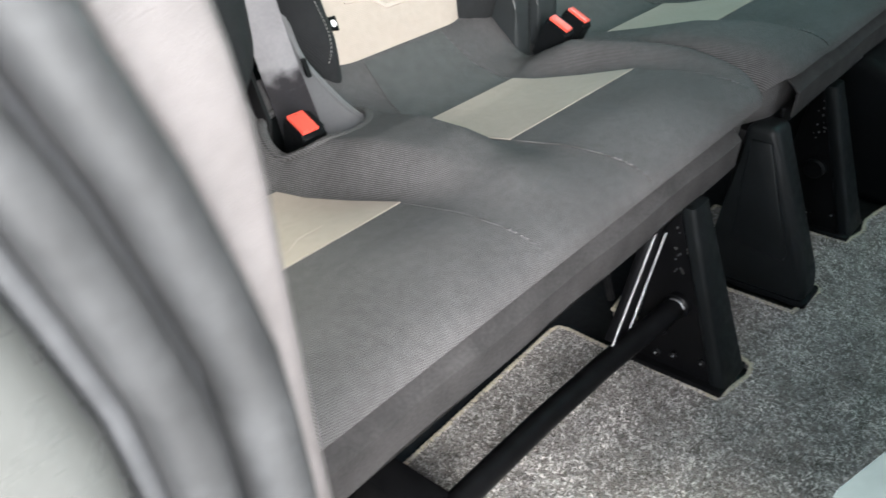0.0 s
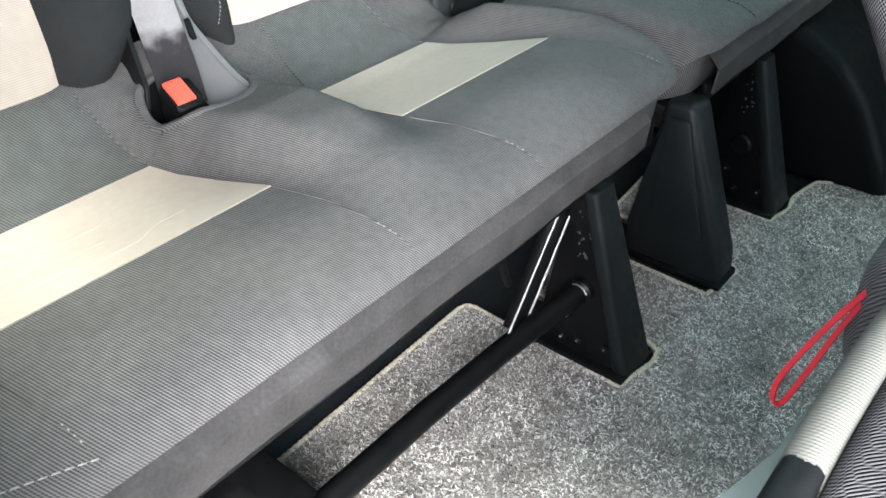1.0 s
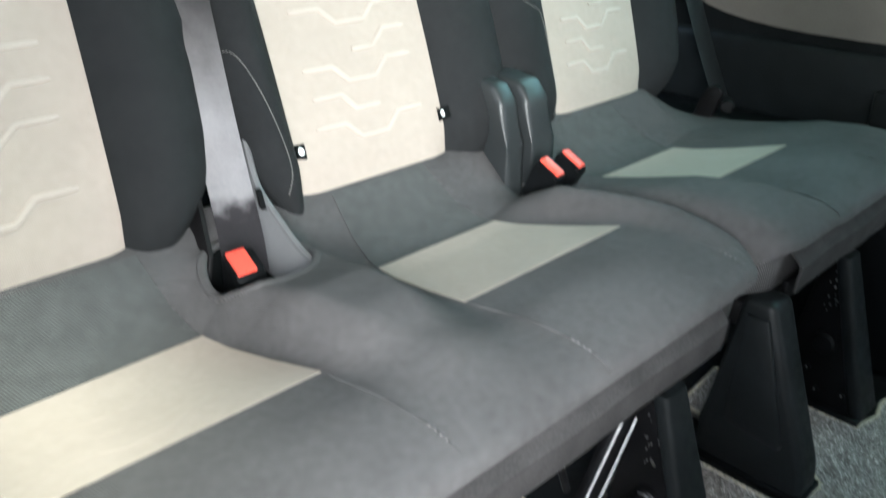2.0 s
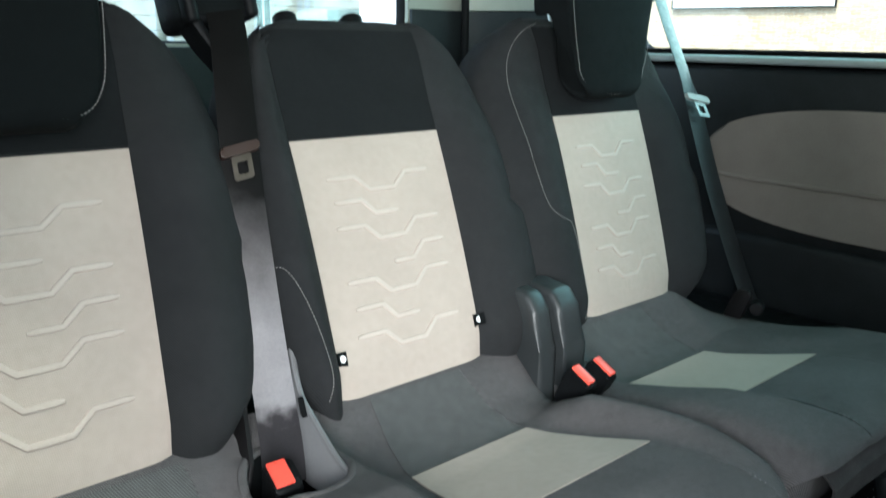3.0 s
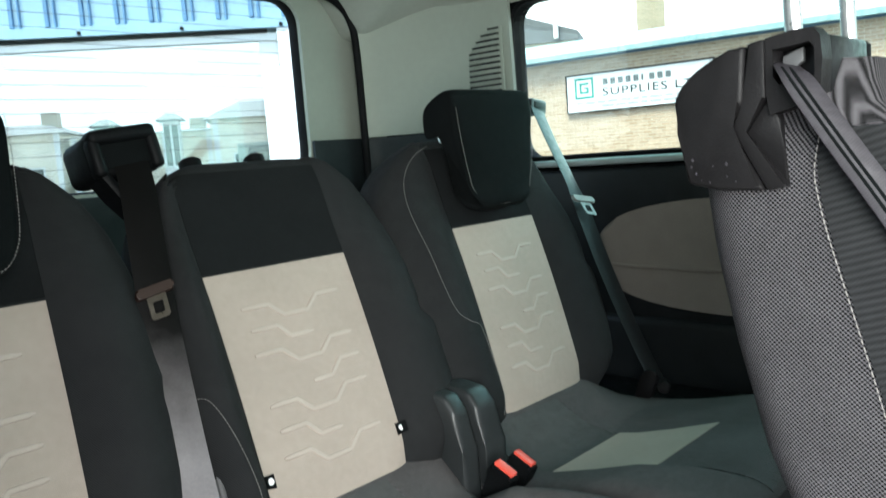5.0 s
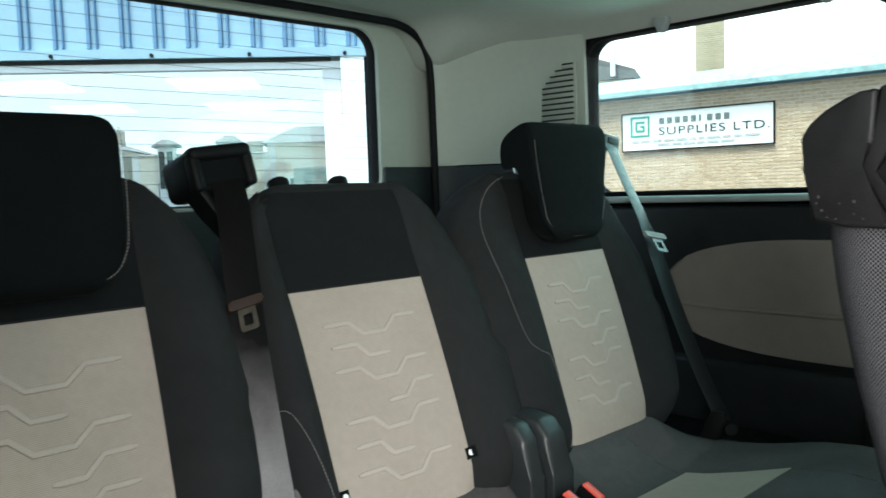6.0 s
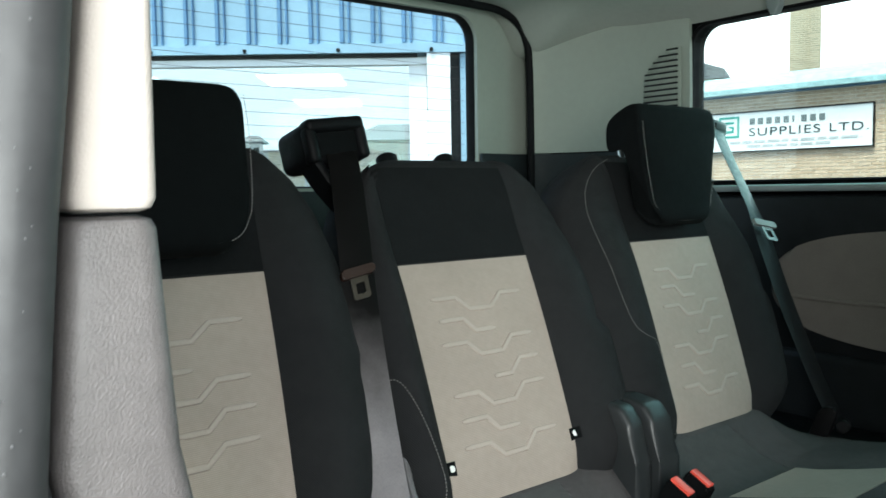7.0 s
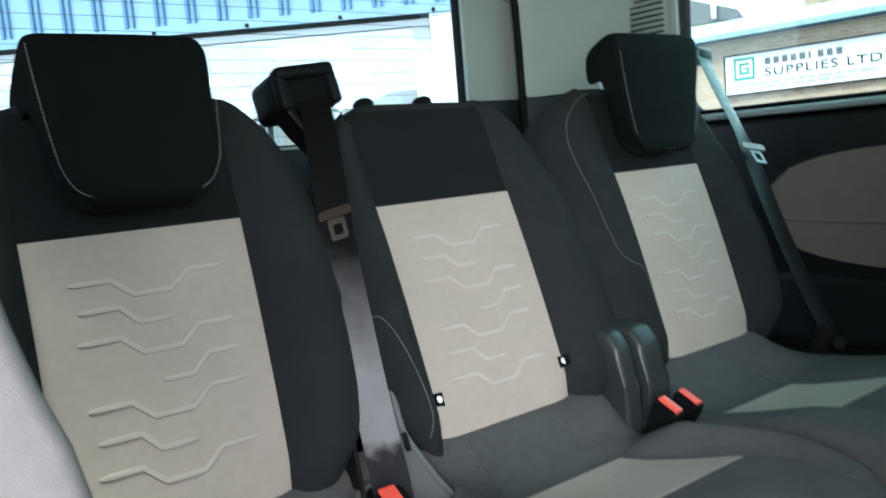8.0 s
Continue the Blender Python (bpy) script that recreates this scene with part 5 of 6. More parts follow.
cl = part("cloth_inset", prism(oval(-0.62, 0.147, 0.436, 0.677), lambda u, v, d: Vector((0.984 + d, u, v)), 0.03, 0.010, 3), M_DOORC, panel, "taupe cloth inset")
part("seam", tube(smooth_path([(0.985, 0.13, 0.535), (0.983, 0.04, 0.530), (0.983, -0.15, 0.529), (0.983, -0.45, 0.53)], 8), 0.0045, 8), M_DOORC, cl, "taupe welt across the inset")
# wheel arch cover at the far end of the row
part("arch_cover", prism([(-0.62, -0.012), (-0.60, 0.05), (-0.55, 0.14), (-0.50, 0.20), (-0.40, 0.25), (-0.25, 0.28), (0.35, 0.28), (0.55, 0.2), (0.62, -0.012)], lambda u, v, d: Vector((0.70 + d, u, v)), 0.30, 0.02, 3), M_PLAST, panel, "black plastic wheel arch cover")
part("pocket", rbox(0.97, 0.99, -0.75, -0.28, 0.12, 0.36, 0.008), M_LEGC, panel, "black moulded pocket")

# rear pillar trim between the tailgate and the side window
pillar = thing("rear_pillar_trim", "pale stone plastic rear pillar trim with slatted air vent", "trim panel", (1.0, 0.6, 0.86), kind="structure")
plan = smooth_path([(0.908, 0.805, 0), (0.945, 0.775, 0), (0.985, 0.70, 0), (1.012, 0.62, 0), (1.026, 0.53, 0), (1.032, 0.44, 0), (1.036, 0.385, 0)], 8)


def wallsheet(plan, z0, z1, lean, thick, nz=8, top=None):
    rings = []
    for k in range(nz + 1):
        z = z0 + (z1 - z0) * k / nz
        f, g = [], []
        for i, p in enumerate(plan):
            a, b = plan[max(i - 1, 0)], plan[min(i + 1, len(plan) - 1)]
            t = (b - a).normalized()
            n = Vector((t.y, -t.x, 0))
            if n.x > 0:
                n = -n
            inn = n * (lean * ((z - z0) / (z1 - z0)) ** 2)
            f.append(Vector((p.x, p.y, z)) + inn)
            g.append(Vector((p.x, p.y, z)) + inn - n * thick)
        rings.append(f + g[::-1])
    return loft(rings)


part("upper_trim", wallsheet(plan, 0.862, 1.24, 0.012, 0.012), M_TRIM, pillar, "pale stone plastic trim")
part("lower_trim", wallsheet(plan, 0.0, 0.859, 0.0, 0.02), M_TEAL, pillar, "slate plastic trim below the beltline")
vent = part("vent", prism([(0.418, 0.93), (0.418, 1.100), (0.448, 1.097), (0.48, 1.078), (0.505, 1.055), (0.524, 1.035), (0.528, 0.93)], lambda u, v, d: Vector((1.0225 + d - 0.03 * (u - 0.418), u - 0.015, v)), 0.006, 0.0015), M_TRIM, pillar, "slatted air vent")
z = 0.938
while z < 1.092:
    y1 = lerp_table(((0.93, 0.523), (1.034, 0.518), (1.055, 0.499), (1.078, 0.472), (1.095, 0.44)), z)
    part("slat", prism([(0.425, z), (0.425, z + 0.0065), (y1, z + 0.0065), (y1, z)], lambda u, v, d: Vector((1.0165 + d - 0.03 * (u - 0.418) - 0.35 * (v - z), u - 0.015, v)), 0.0035, 0.0008, 1), M_TRIM, vent)
    # Dark strips stand in for the shade between the slats.
    part("slat_gap", prism([(0.425, z + 0.0075), (0.425, z + 0.0118), (y1, z + 0.0118), (y1, z + 0.0075)], lambda u, v, d: Vector((1.0185 + d - 0.03 * (u - 0.418), u - 0.015, v)), 0.0045), M_BLKSTEEL, vent)
    z += 0.0135

# tailgate with its window and the black seal round its opening
gate_plan = lambda u, v, d: Vector((u, YR + d, v))
gate = tagged(part("tailgate", holed([(X0 - 0.03, -0.05), (X1 + 0.05, -0.05), (X1 + 0.05, 1.30), (X0 - 0.03, 1.30)], [rrect(-0.385, 0.775, 0.775, 1.222, 0.065, 8)], gate_plan, 0.045), M_TRIM, smooth=False), "pale grey tailgate lining with rear window", "tailgate", kind="structure")
part("lower_lining", rbox(X0, X1, YR - 0.012, YR - 0.001, 0.0, 0.768, 0.004), M_TEAL, gate, "slate plastic tailgate lining")
for a, b in ((0.777, 0.955), (-0.55, -0.387)):
    part("lower_lining", rbox(a, b, YR - 0.0135, YR - 0.002, 0.70, 0.862, 0.003), M_TEAL, gate, "slate plastic tailgate lining")
rw = thing("rear_window", "rear window with fine dark heating wires", "window", (0.2, YR + 0.03, 0.8), kind="structure")
part("pane", prism(rrect(-0.40, 0.79, 0.76, 1.237, 0.065), lambda u, v, d: Vector((u, YR + 0.046 + d, v)), 0.004), M_GLASSR, rw).visible_shadow = False
for k in range(15):
    z = 0.80 + 0.0292 * k
    part("heating_wire", rbox(-0.375, 0.765, YR + 0.0435, YR + 0.0447, z - 0.0004, z + 0.0004, 0), M_HEAT, rw)
ring = []
lp = rrect(-0.385, 0.775, 0.775, 1.222, 0.065, 8)
for i, (u, v) in enumerate(lp):
    a, b = Vector((*lp[i - 1], 0)), Vector((*lp[(i + 1) % len(lp)], 0))
    t = (b - a).normalized()
    s = Vector((t.y, 0, -t.x))
    ring.append([Vector((u, YR + 0.030, v)) + s * (0.0045 * math.cos(q)) + Vector((0, 0.018 * math.sin(q), 0)) for q in [2 * math.pi * k / 8 for k in range(8)]])
part("window_edge", loft(ring, wrap=True), M_RUBBER, rw, "black window edge")
seal_path = smooth_path([(0.912, 0.80, 0.0), (0.913, 0.80, 0.6), (0.912, 0.80, 0.9), (0.908, 0.80, 1.10), (0.895, 0.80, 1.165), (0.862, 0.80, 1.205), (0.80, 0.80, 1.228), (0.70, 0.80, 1.233), (0.40, 0.80, 1.236), (0.0, 0.80, 1.234), (-0.30, 0.80, 1.228)], 8)
sl = thing("tailgate_seal", "black rubber seal round the tailgate opening", "seal", (0.91, 0.8, 0.0), kind="structure")
part("seal", tube(seal_path, 0.0100, 12), M_RUBBER, sl, "black rubber seal")

# ceiling
rings = []
for y in [YF + 0.02] + [-2.2 + 0.15 * i for i in range(19)] + [0.60, 0.65, 0.69, 0.73, 0.765, 0.80, 0.858]:
    sec = [(X0 - 0.01, 1.15), (X0 + 0.02, 1.175), (X0 + 0.08, 1.205), (X0 + 0.18, 1.232), (X0 + 0.4, 1.25), (0.2, 1.256), (X1 - 0.4, 1.25), (X1 - 0.25, 1.243), (X1 - 0.18, 1.234), (X1 - 0.12, 1.220), (X1 - 0.08, 1.207), (X1 - 0.02, 1.176), (X1 + 0.015, 1.152)]
    drop = min(1.0, max(0.0, (y - 0.61) / 0.19))  # the lining comes down to the seal at the rear corner
    sec = [(x, z if x < 0.5 else z + drop * min(0.0, lerp_table(((0.5, 1.30), (0.80, 1.236), (0.862, 1.213), (0.895, 1.172), (0.915, 1.125), (1.2, 1.11)), x) - z)) for x, z in sec]
    sec = smooth_path([(x, y, z) for x, z in sec], 3)
    rings.append(sec + [Vector((X1 + 0.06, y, 1.32)), Vector((X0 - 0.06, y, 1.32))])
tagged(part("ceiling", loft(rings), M_HEAD), "pale grey felt headliner of the van", "ceiling", kind="structure")


def coat_hook(y):
    h = thing("coat_hook", "small grey plastic coat hook under the ceiling edge", "hook", (1.03, y, 1.15), group="coat hooks")
    poly = [(y + 0.018, 1.165), (y - 0.018, 1.165), (y - 0.015, 1.150), (y - 0.008, 1.132), (y + 0.006, 1.131), (y + 0.013, 1.150)]
    part("hook_body", prism(poly, lambda u, v, d: Vector((1.012 + d, u, v)), 0.022, 0.004), M_SILL, h)
    return h


coat_hook(0.165)
coat_hook(-0.19)
lamp_dot = thing("ceiling_button", "small pale round fastener in the headliner", "fastener", (0.62, 0.60, 1.245), kind="structure")
part("cap", cyl((0.62, 0.62, 1.2455), (0.62, 0.62, 1.240), 0.010), M_TRIM, lamp_dot)

# pillar beside the open door: stone trim above, grained grey trim below, rubber seals, painted flange
dp = thing("door_pillar", "door pillar with cream upper trim, grey grained trim and rubber seals", "pillar", (-0.6, -0.58, 0.0), kind="structure")


def bow(z):
    return lerp_table(((-0.05, 0.034), (0.40, 0.030), (0.50, 0.0255), (0.613, 0.0245), (0.648, 0.020), (0.68, 0.009), (0.715, 0.002), (0.76, 0.0), (1.2, 0.004)), z)


def bow_out(z):
    return lerp_table(((-0.05, 0.044), (0.40, 0.040), (0.495, 0.037), (0.558, 0.035), (0.614, 0.023), (0.656, 0.009), (0.705, -0.003), (0.755, 0.001), (0.80, 0.006), (0.85, 0.010), (1.2, 0.030)), z)


def pillar_band(x0, x1, y0, y1, z0, z1, f0, f1, r=0.004, n=44):
    rings = []
    for i in range(n + 1):
        z = z0 + (0.0, 0.0008, 0.0028)[i] if i < 3 else z1 - (0.0, 0.0008, 0.0028)[n - i] if i > n - 3 else z0 + (z1 - z0) * i / n
        e = (0.0028, 0.0008, 0.0)[min(i, n - i, 2)]
        a, b = x0 + f0(z) + e, x1 + f1(z) - e
        rings.append([Vector((p, q, z)) for p, q in rrect(a, b, y0 + e, y1, min(r, (b - a) / 2.1), 4)])
    return loft(rings)


part("upper_trim", pillar_band(-0.6045, -0.5840, -0.602, -0.45, 0.7615, 1.18, bow_out, bow, 0.004), M_FELT, dp, "cream felt upper trim")
part("lower_trim", pillar_band(-0.6055, -0.5835, -0.6015, -0.43, -0.02, 0.7605, bow_out, bow, 0.006), M_LTRIM, dp, "grey leather-grained lower trim")
part("trim_gap", pillar_band(-0.6085, -0.6056, -0.598, -0.56, -0.05, 1.18, bow_out, bow_out, 0.001), M_DARKR, dp, "dark gap beside the trim")
part("inner_seal", pillar_band(-0.626, -0.6086, -0.618, -0.57, -0.05, 1.18, bow_out, bow_out, 0.008), M_DUSTY, dp, "dusty grey rubber door seal")
specks = random.Random(21)
for i in range(14):
    q, w = 0.70 + 0.12 * specks.random(), specks.uniform(0.00015, 0.0004)
    p = Vector((-0.6205 + 0.006 * specks.random() + bow_out(q), -0.6176, q))
    part("dust_speck", cyl(p, p + Vector((0, -0.0008, 0)), w, 6), M_GUIDE, dp)
part("seal_groove", pillar_band(-0.6295, -0.6261, -0.604, -0.56, -0.05, 1.18, bow_out, bow_out, 0.001), M_DARKR, dp, "dark groove between the seals")
part("flange_seal", pillar_band(-0.645, -0.6296, -0.614, -0.56, -0.05, 1.18, bow_out, bow_out, 0.006), M_DUSTY, dp, "grey flange seal")
part("outer_groove", pillar_band(-0.651, -0.6451, -0.604, -0.56, -0.05, 1.18, bow_out, bow_out, 0.002), M_DARKR, dp, "dark outer groove")
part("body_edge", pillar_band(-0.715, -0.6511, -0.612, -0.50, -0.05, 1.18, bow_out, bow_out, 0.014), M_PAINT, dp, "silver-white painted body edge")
part("striker", rbox(-0.690, -0.655, -0.616, -0.600, 0.46, 0.475, 0.003), M_STEEL, dp, "steel door striker")


# ---- outside ----
ground = tagged(part("ground", rbox(-400, 400, -400, 400, -1.0, -0.45, 0), M_ASPH, smooth=False), "grey asphalt yard reaching the horizon", "ground", kind="structure")
rings = []
for z in [-2.0 + 12 * i for i in range(11)]:
    rings.append([Vector((260 * math.cos(2 * math.pi * k / 72), 260 * math.sin(2 * math.pi * k / 72), z)) for k in range(72)])
tagged(part("backdrop", loft(rings, cap=False), M_CLOUD), "white overcast cloud along the horizon", "sky", kind="structure")
EYE0 = Vector((-0.638, -0.796, 0.786))


def facade(az, dist):
    """The frame of a wall that faces the van: s to the right, d away from it, z up."""
    a = radians(az)
    f, r = Vector((math.cos(a), math.sin(a), 0)), Vector((math.sin(a), -math.cos(a), 0))
    o = Vector((EYE0.x, EYE0.y, 0)) + f * dist
    return lambda s, z, d=0.0: o + r * s + f * d + Vector((0, 0, z))


def block(F, s0, s1, z0, z1, d0, d1, uv=False):
    bm = bmesh.new()
    c = [[[bm.verts.new(F(s, z, d)) for d in (d0, d1)] for z in (z0, z1)] for s in (s0, s1)]
    faces = [(c[0][0][0], c[1][0][0], c[1][1][0], c[0][1][0]), (c[0][0][1], c[0][1][1], c[1][1][1], c[1][0][1]), (c[0][0][0], c[0][1][0], c[0][1][1], c[0][0][1]),
             (c[1][0][0], c[1][0][1], c[1][1][1], c[1][1][0]), (c[0][1][0], c[1][1][0], c[1][1][1], c[0][1][1]), (c[0][0][0], c[0][0][1], c[1][0][1], c[1][0][0])]
    made = [bm.faces.new(f) for f in faces]
    if uv:
        layer = bm.loops.layers.uv.new("UVMap")
        o, ax = F(0, 0), (F(1, 0) - F(0, 0))
        for f in made:
            for l in f.loops:
                p = l.vert.co - o
                dd = p - ax * p.dot(ax)
                l[layer].uv = (p.dot(ax) + math.hypot(dd.x, dd.y), p.z)
    return bm


B = facade(7.0, 18.7)
works = thing("brick_workshop", "single-storey buff brick workshop with aqua metal roof edge", "building", B(-4, -0.45))
front = part("wall", block(B, -30, 14, -0.45, 2.92, 0, 0.3, True), M_MORTAR, works, "buff brick wall", smooth=False)
part("rear_wall", block(B, -30, 14, -0.45, 2.9, 8, 8.3, True), M_BRICK, works, smooth=False)
rf = part("roof", prism([(-0.25, 3.0), (0.05, 3.22), (4.2, 3.9), (8.4, 3.0)], lambda u, v, d: B(-30.3 + d, v, u), 44.6), M_AQUA, works, "weathered aqua metal roof", smooth=False)
part("gutter", block(B, -30.3, 14.3, 2.90, 3.02, -0.28, -0.12), M_AQUA, rf, "aqua gutter", smooth=False)
part("fascia", block(B, -30.2, 14.2, 2.86, 2.925, -0.10, -0.01), M_BLUED, works, "dark blue fascia", smooth=False)
ch = thing("brick_chimney", "tall square buff brick chimney stack behind the workshop", "chimney", B(-9.3, -0.45, 12))
C = facade(27.75, 32.0)
part("stack", block(C, -0.50, 0.50, -0.45, 14.0, 0, 1.0, True), M_BRICK, ch, smooth=False)
part("stack_edge", block(C, 0.18, 0.52, -0.45, 14.0, -0.12, -0.004, True), M_BRICK, ch, "projecting brick pier", smooth=False)
bg = thing("slate_roofed_shed", "distant shed with grey slate roof and white flue", "building", C(-5, -0.45, 8))
part("wall", block(C, -9, -3.4, -0.45, 5.6, 6, 12), M_STONE, bg, smooth=False)
part("roof", prism([(-9.3, 7.7), (-6.2, 6.95), (-3.2, 5.9), (-3.2, 5.5), (-9.3, 5.5)], lambda u, v, d: C(u, v, 5.8 + d), 6.5), M_SLATE, bg, smooth=False)
part("flue", cyl(C(-4.15, 5.6, 5.6), C(-4.15, 6.8, 5.6), 0.12), M_WFRAME, bg)

sign = thing("wall_sign", "white wall sign with green square emblem and dark lettering", "sign", B(-7.4, 1.58))
board = part("board", block(B, -9.27, -5.63, 1.575, 2.48, -0.06, -0.005), M_WHITE, sign, "white sign board", smooth=False)
for s0, s1, z0, z1 in ((-9.29, -9.262, 1.555, 2.5), (-5.638, -5.61, 1.555, 2.5), (-9.262, -5.638, 2.472, 2.5), (-9.262, -5.638, 1.555, 1.583)):
    part("frame_rail", block(B, s0, s1, z0, z1, -0.075, -0.004), M_PLASTG, sign, "grey metal frame", smooth=False)


def bar(s0, s1, z0, z1, m, name="emblem"):
    return part(name, block(B, s0, s1, z0, z1, -0.068, -0.0605), m, board, smooth=False)


ES, EZ, EW = -9.05, 1.90, 0.50
for s0, s1, z0, z1 in ((0, 1, 0.9, 1), (0, 1, 0, 0.1), (0, 0.1, 0.1, 0.9), (0.9, 1, 0.1, 0.9), (0.26, 0.74, 0.66, 0.76), (0.26, 0.36, 0.24, 0.66), (0.36, 0.74, 0.24, 0.34), (0.64, 0.74, 0.34, 0.54), (0.50, 0.64, 0.46, 0.54)):
    bar(ES + EW * s0, ES + EW * s1, EZ + EW * z0, EZ + EW * z1, M_GREEN)
# first line: a row of plain blocks
for i in range(9):
    wdt = 0.05 if i == 5 else 0.125
    s = -8.30 + 0.196 * i
    bar(s, s + wdt, 2.185, 2.33, M_FADEDINK, "letter_block")
text_curve = bpy.data.curves.new("sign_text", "FONT")
text_curve.body, text_curve.size, text_curve.extrude, text_curve.space_character = "SUPPLIES LTD.", 0.262, 0.004, 1.16
text_curve.fill_mode = "BOTH"
tmp = bpy.data.objects.new("sign_text_curve", text_curve)
scene.collection.objects.link(tmp)
bpy.context.view_layer.update()
tmesh = bpy.data.meshes.new_from_object(tmp.evaluated_get(bpy.context.evaluated_depsgraph_get()))
bpy.data.objects.remove(tmp)
xs = [v.co.x for v in tmesh.vertices]
k = 2.60 / (max(xs) - min(xs))
for v in tmesh.vertices:
    v.co = B(-8.31 + (v.co.x - min(xs)) * k, 1.925 + v.co.y, -0.064 - v.co.z)
tmesh.materials.clear()
tmesh.materials.append(M_INK)
words = new("words", tmesh)
words.parent = board
rng2 = random.Random(3)
for row, (s0, s1, z) in enumerate(((-9.02, -5.85, 1.765), (-8.35, -6.45, 1.665))):
    s = s0
    while s < s1:
        wdt = rng2.uniform(0.14, 0.34)
        bar(s, min(s + wdt, s1), z, z + 0.055, M_FAINT, "small_print_bar")
        s += wdt + 0.06

# blue clad building behind the van
S = facade(52.7, 8.9)
shop = thing("blue_clad_showroom", "showroom with blue ribbed cladding over a wide glass front", "building", S(-5, -0.45))
wall = part("cladding", block(S, -12, 0.62, 2.35, 6.5, 0.0, 0.2), M_BLUE, shop, "blue ribbed metal cladding", smooth=False)
for i in range(36):
    s = 0.40 - 0.334 * i
    for ds, w in ((0.0, 0.05), (0.085, 0.032)):
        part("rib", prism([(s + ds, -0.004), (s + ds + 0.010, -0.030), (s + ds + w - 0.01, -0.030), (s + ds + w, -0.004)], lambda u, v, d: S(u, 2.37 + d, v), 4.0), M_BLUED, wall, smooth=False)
part("drip_trim", block(S, -12, 0.64, 2.255, 2.35, -0.05, 0.2), M_BLUE, shop, "blue metal drip trim", smooth=False)
for i in range(12):
    p = S(0.05 - 1.0 * i, 2.285, -0.05)
    part("bolt", cyl(p, p + (S(0, 0, -0.02) - S(0, 0)), 0.022, 8), M_PLASTG, shop)
part("head_slot", block(S, -12, -0.10, 2.215, 2.252, 0.0, 0.1), M_PLASTG, shop, "dark shutter slot", smooth=False)
part("end_wall", block(S, 0.36, 0.62, -0.45, 2.25, 0.0, 0.2), M_BLUE, shop, "blue end wall", smooth=False)
part("corner_post", block(S, 0.0, 0.25, -0.45, 2.25, -0.04, 0.16), M_WFRAME, shop, "white corner post", smooth=False)
part("inner_post", block(S, -0.20, -0.005, -0.45, 2.21, 0.06, 0.16), M_WFRAME, shop, "white window post", smooth=False)
part("side_post", block(S, 0.25, 0.357, -0.45, 2.25, 0.02, 0.16), M_PLASTG, shop, "grey side post", smooth=False)
part("head_frame", block(S, -12, -0.005, 2.14, 2.212, 0.03, 0.14), M_WFRAME, shop, "white window head", smooth=False)
part("shop_glass", block(S, -12, -0.2, -0.3, 2.14, 0.09, 0.10), M_GLASSB, shop, "mirror-coated shop glass", smooth=False)
part("stall_riser", block(S, -12, -0.2, -0.45, -0.3, 0.0, 0.2), M_WFRAME, shop, "white plinth", smooth=False)
inn = part("showroom_room", block(S, -12, 0.60, 2.5, 2.6, 0.22, 9), M_SHOPW, shop, "white showroom ceiling", smooth=False)
part("room_wall", block(S, -12, 0.60, -0.45, 2.5, 9, 9.2), M_SHOPW, shop, "white showroom wall", smooth=False)
part("room_wall", block(S, 0.40, 0.60, -0.45, 2.5, 0.22, 9), M_SHOPW, shop, "white showroom wall", smooth=False)
part("room_wall", block(S, -12.2, -12, -0.45, 2.5, 0.0, 9), M_SHOPW, shop, "white showroom wall", smooth=False)
# Panels beyond the first two are added to brighten the glass front.
for s in (-1.9, -4.6, -7.3, -10.0):
    for d in (3.2, 6.4):
        part("ceiling_panel", block(S, s - 0.6, s + 0.6, 2.485, 2.498, d, d + 1.2), M_PANEL, shop, "lit ceiling panel", smooth=False)


# houses across the yard, which the shop glass mirrors
def mirrored(s, z, d):
    return S(s, z, 0.095 - d)


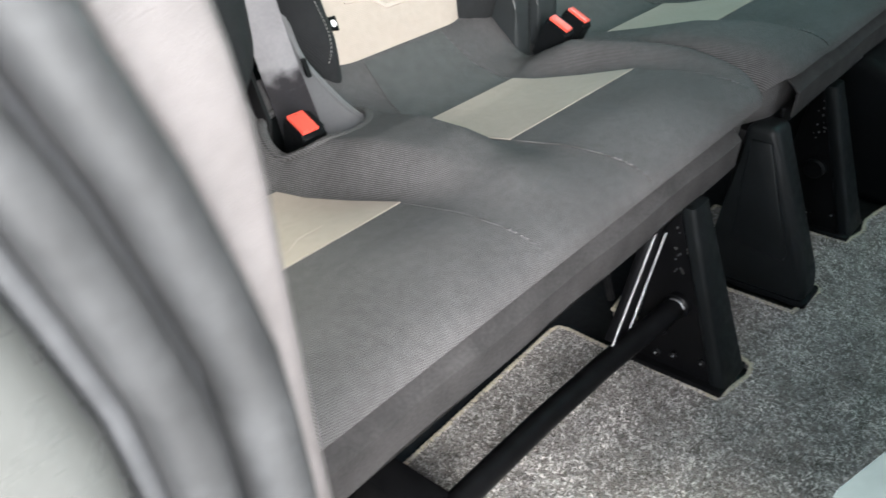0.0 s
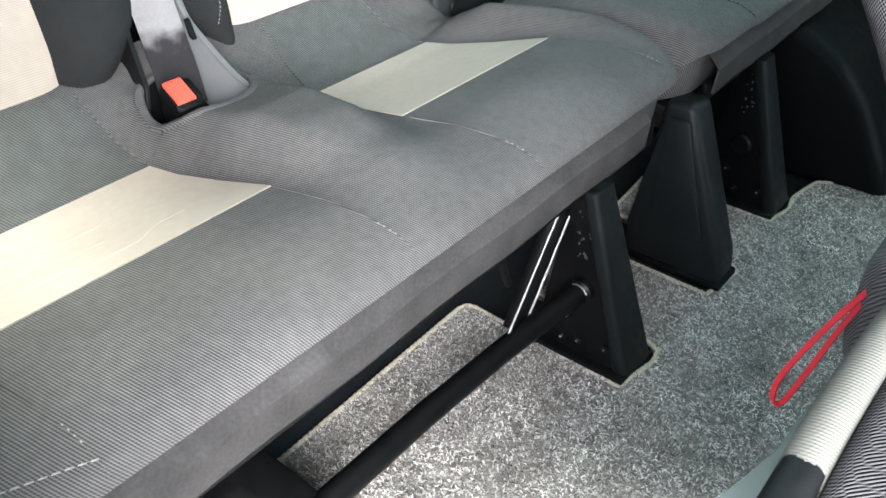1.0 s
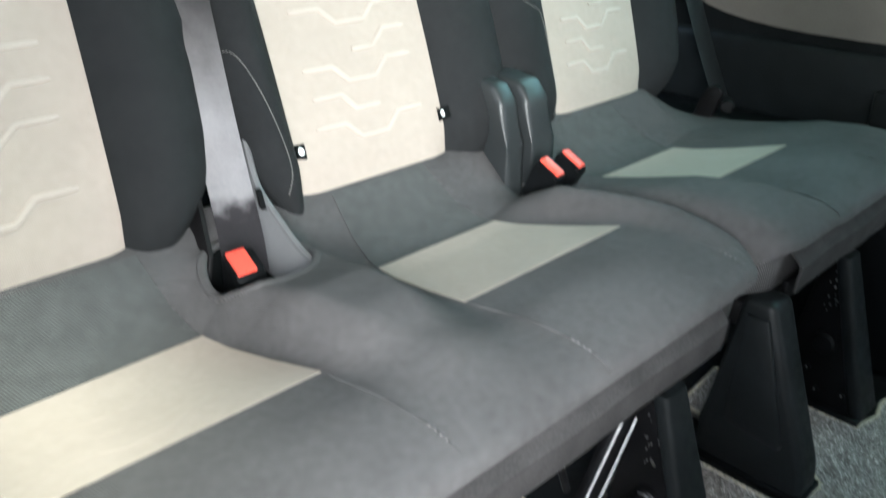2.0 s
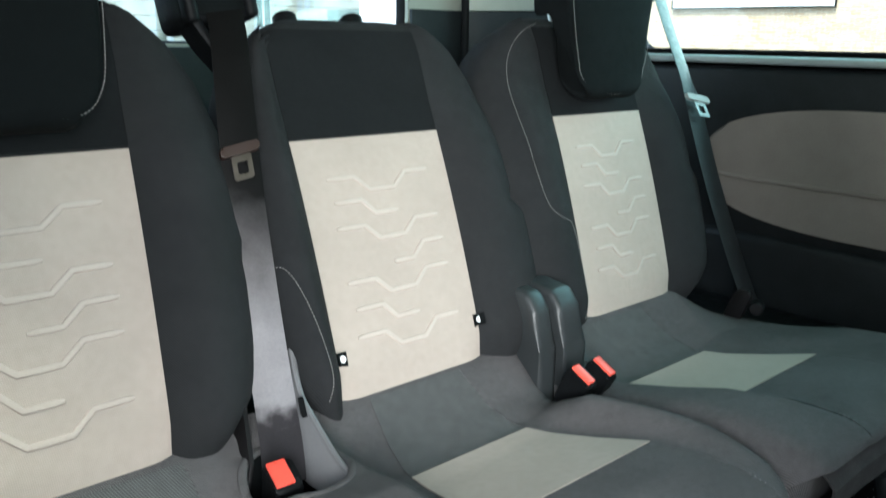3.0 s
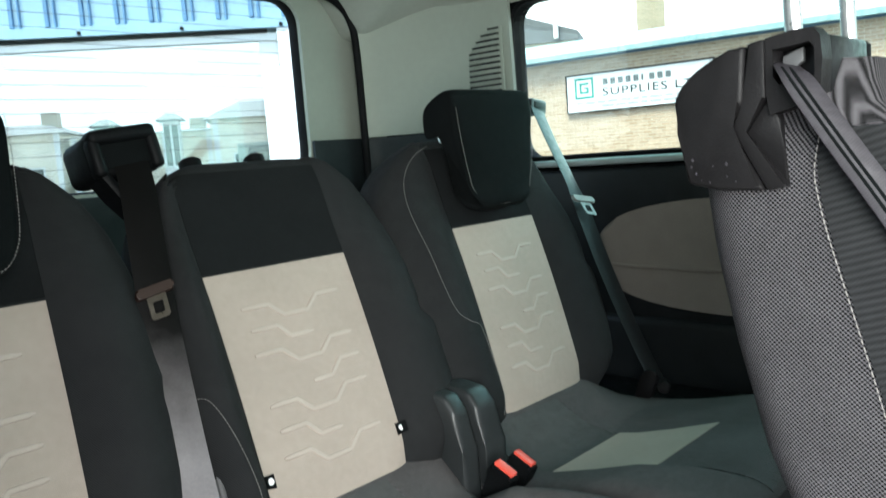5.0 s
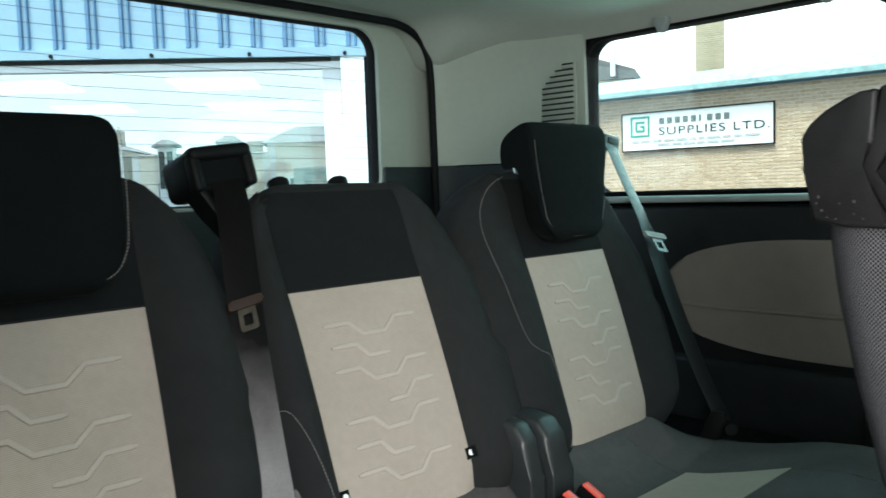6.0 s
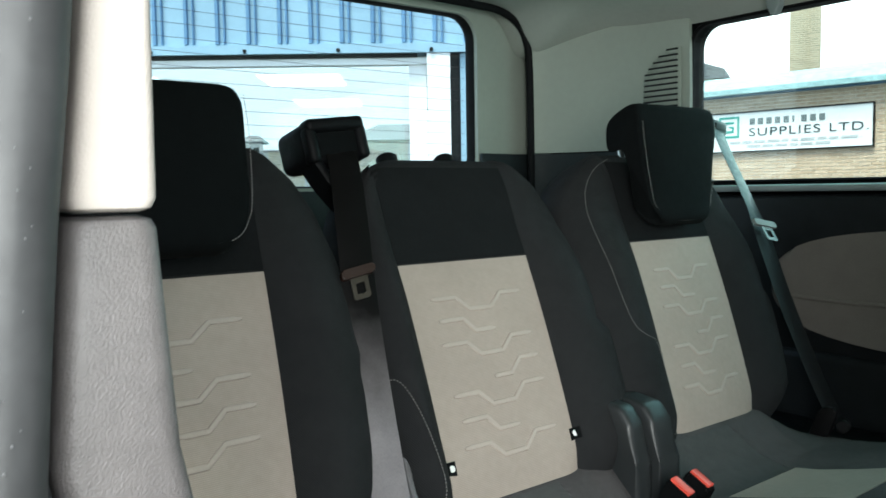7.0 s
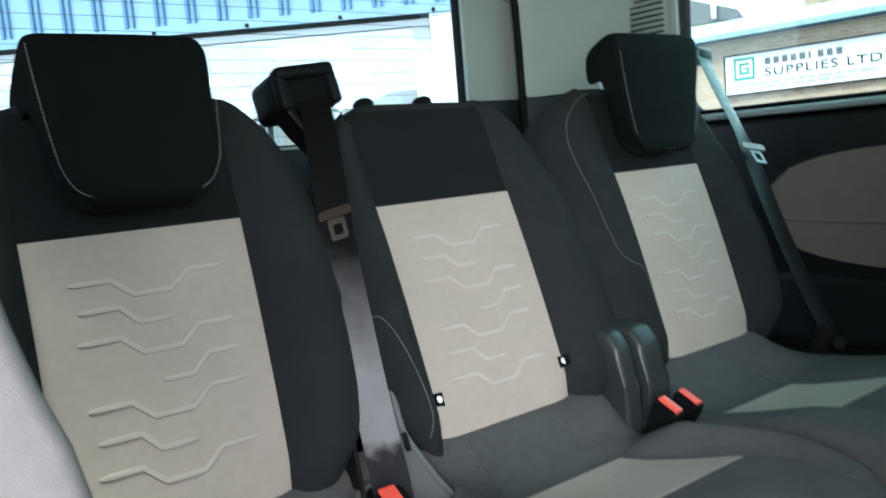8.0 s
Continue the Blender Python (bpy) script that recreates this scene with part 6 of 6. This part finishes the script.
def terrace(s0, wide, d, eaves, ridge, hip, bays=()):
    h = thing("stone_house", "honey stone terraced house with grey slate roof", "house", mirrored(s0 + wide / 2, -0.45, d), group="terraced houses")
    G = lambda s, z, q=0.0: mirrored(s, z, d + q)
    w = part("wall", block(G, s0, s0 + wide, -0.45, eaves, 0, 6), M_STONE, h, "honey stone wall", smooth=False)
    bm = bmesh.new()
    a = [bm.verts.new(G(s, eaves, q)) for s, q in ((s0 - 0.3, -0.3), (s0 + wide + 0.3, -0.3), (s0 + wide + 0.3, 6.3), (s0 - 0.3, 6.3))]
    b = [bm.verts.new(G(s, ridge, q)) for s, q in ((s0 + hip, 3.0), (s0 + wide - hip, 3.0))]
    for f in ((a[0], a[1], b[1], b[0]), (a[1], a[2], b[1]), (a[2], a[3], b[0], b[1]), (a[3], a[0], b[0]), tuple(a)):
        bm.faces.new(f)
    part("roof", bm, M_SLATE, h, "grey slate roof", smooth=False)
    n = max(2, int(wide / 2.2))
    for i in range(n):
        s = s0 + (i + 0.5) * wide / n
        for z in (0.4, 2.2):
            if z + 1.2 < eaves + 0.2:
                win = part("window", block(G, s - 0.45, s + 0.45, z, z + 1.15, -0.06, 0.05), M_WFRAME, h, "white framed window", smooth=False)
                part("pane", block(G, s - 0.38, s + 0.38, z + 0.07, z + 1.08, -0.075, -0.062), M_PLASTG, win, smooth=False)
                part("lintel", block(G, s - 0.6, s + 0.6, z + 1.18, z + 1.36, -0.09, 0.02), M_STONE, win, smooth=False)
    for z in (1.62, eaves - 0.28):
        part("string_course", block(G, s0, s0 + wide, z, z + 0.12, -0.10, 0.02), M_STONE, h, "stone string course", smooth=False)
    for i in range(int(wide / 1.8) + 1):
        s = s0 + 0.1 + i * (wide - 0.3) / int(wide / 1.8)
        part("pilaster", block(G, s, s + 0.22, -0.45, eaves, -0.13, 0.02), M_WFRAME, h, "white pilaster", smooth=False)
    for s, top in bays:
        bay = part("bay", block(G, s - 0.34, s + 0.34, -0.45, top - 0.34, -0.75, 0.02), M_WFRAME, h, "white bay window", smooth=False)
        for k in (-1, 1):
            part("pane", block(G, s + k * 0.17 - 0.12, s + k * 0.17 + 0.12, 1.2, top - 0.55, -0.775, -0.752), M_PLASTG, bay, smooth=False)
        caps = [[G(s + a * w, top - z, -0.36 + c * w) for a, c in ((-1, -1), (1, -1), (1, 1), (-1, 1))] for w, z in ((0.56, 0.36), (0.56, 0.28), (0.22, 0.02), (0.15, 0.0))]
        part("bay_roof", loft(caps), M_SLATE, bay, "grey slate cap", smooth=False)
    part("chimney", block(G, s0 + wide * 0.8, s0 + wide * 0.8 + 0.7, eaves, ridge + 0.5, 2.7, 3.4), M_BRICK, h, "brick chimney", smooth=False)
    return h


terrace(-3.4, 5.2, 27, 3.02, 3.95, 1.1)
terrace(-9.6, 6.0, 29, 2.7, 2.95, 0.6, ((-5.2, 3.5), (-7.95, 3.4)))
terrace(-17.0, 7.0, 29, 3.0, 3.6, 1.2)
terrace(-25.0, 7.5, 28, 2.7, 3.6, 1.2)


# the bricks of the workshop's front: those round the sign one by one, the other courses joined
BX, BZ = 0.226, 0.0765
brick_mesh = bpy.data.meshes.new("brick")
w, h, g = 0.1055, 0.0305, 0.003
pv = [(-w, 0.0, -h), (w, 0.0, -h), (w, 0.0, h), (-w, 0.0, h), (-w + g, -0.012, -h + g), (w - g, -0.012, -h + g), (w - g, -0.012, h - g), (-w + g, -0.012, h - g)]
pf = [(4, 5, 6, 7), (0, 1, 5, 4), (1, 2, 6, 5), (2, 3, 7, 6), (3, 0, 4, 7)]
brick_mesh.from_pydata(pv, [], pf)
brick_mesh.materials.append(M_BRICK1)
right, back = (B(1, 0) - B(0, 0)).normalized(), (B(0, 0, 1) - B(0, 0)).normalized()
turn = Matrix((right, back, (0, 0, 1))).transposed().to_4x4()
cv, cf = [], []
lay = random.Random(17)
for row in range(43):
    z = -0.41 + BZ * row
    for col in range(194):
        s = -29.85 + BX * (col + 0.5 * (row % 2))
        if s > 13.85:
            continue
        m = Matrix.Translation(B(s, z, lay.uniform(-0.001, 0.002))) @ turn
        if -9.9 < s < -5.05 and 1.10 < z < 2.27 and not (-9.2 < s < -5.7 and z > 1.62):
            ob = new("brick", brick_mesh)
            ob.parent = front
            ob.matrix_basis = m
        else:
            k = len(cv)
            cv += [m @ Vector(p) for p in pv]
            cf += [tuple(i + k for i in f) for f in pf]
courses = bpy.data.meshes.new("brick_courses")
courses.from_pydata(cv, [], cf)
courses.materials.append(M_BRICKN)
rest = new("brick_courses", courses)
rest.parent = front
rest["kind"] = "stuff"
rest["label"] = "buff brick courses"
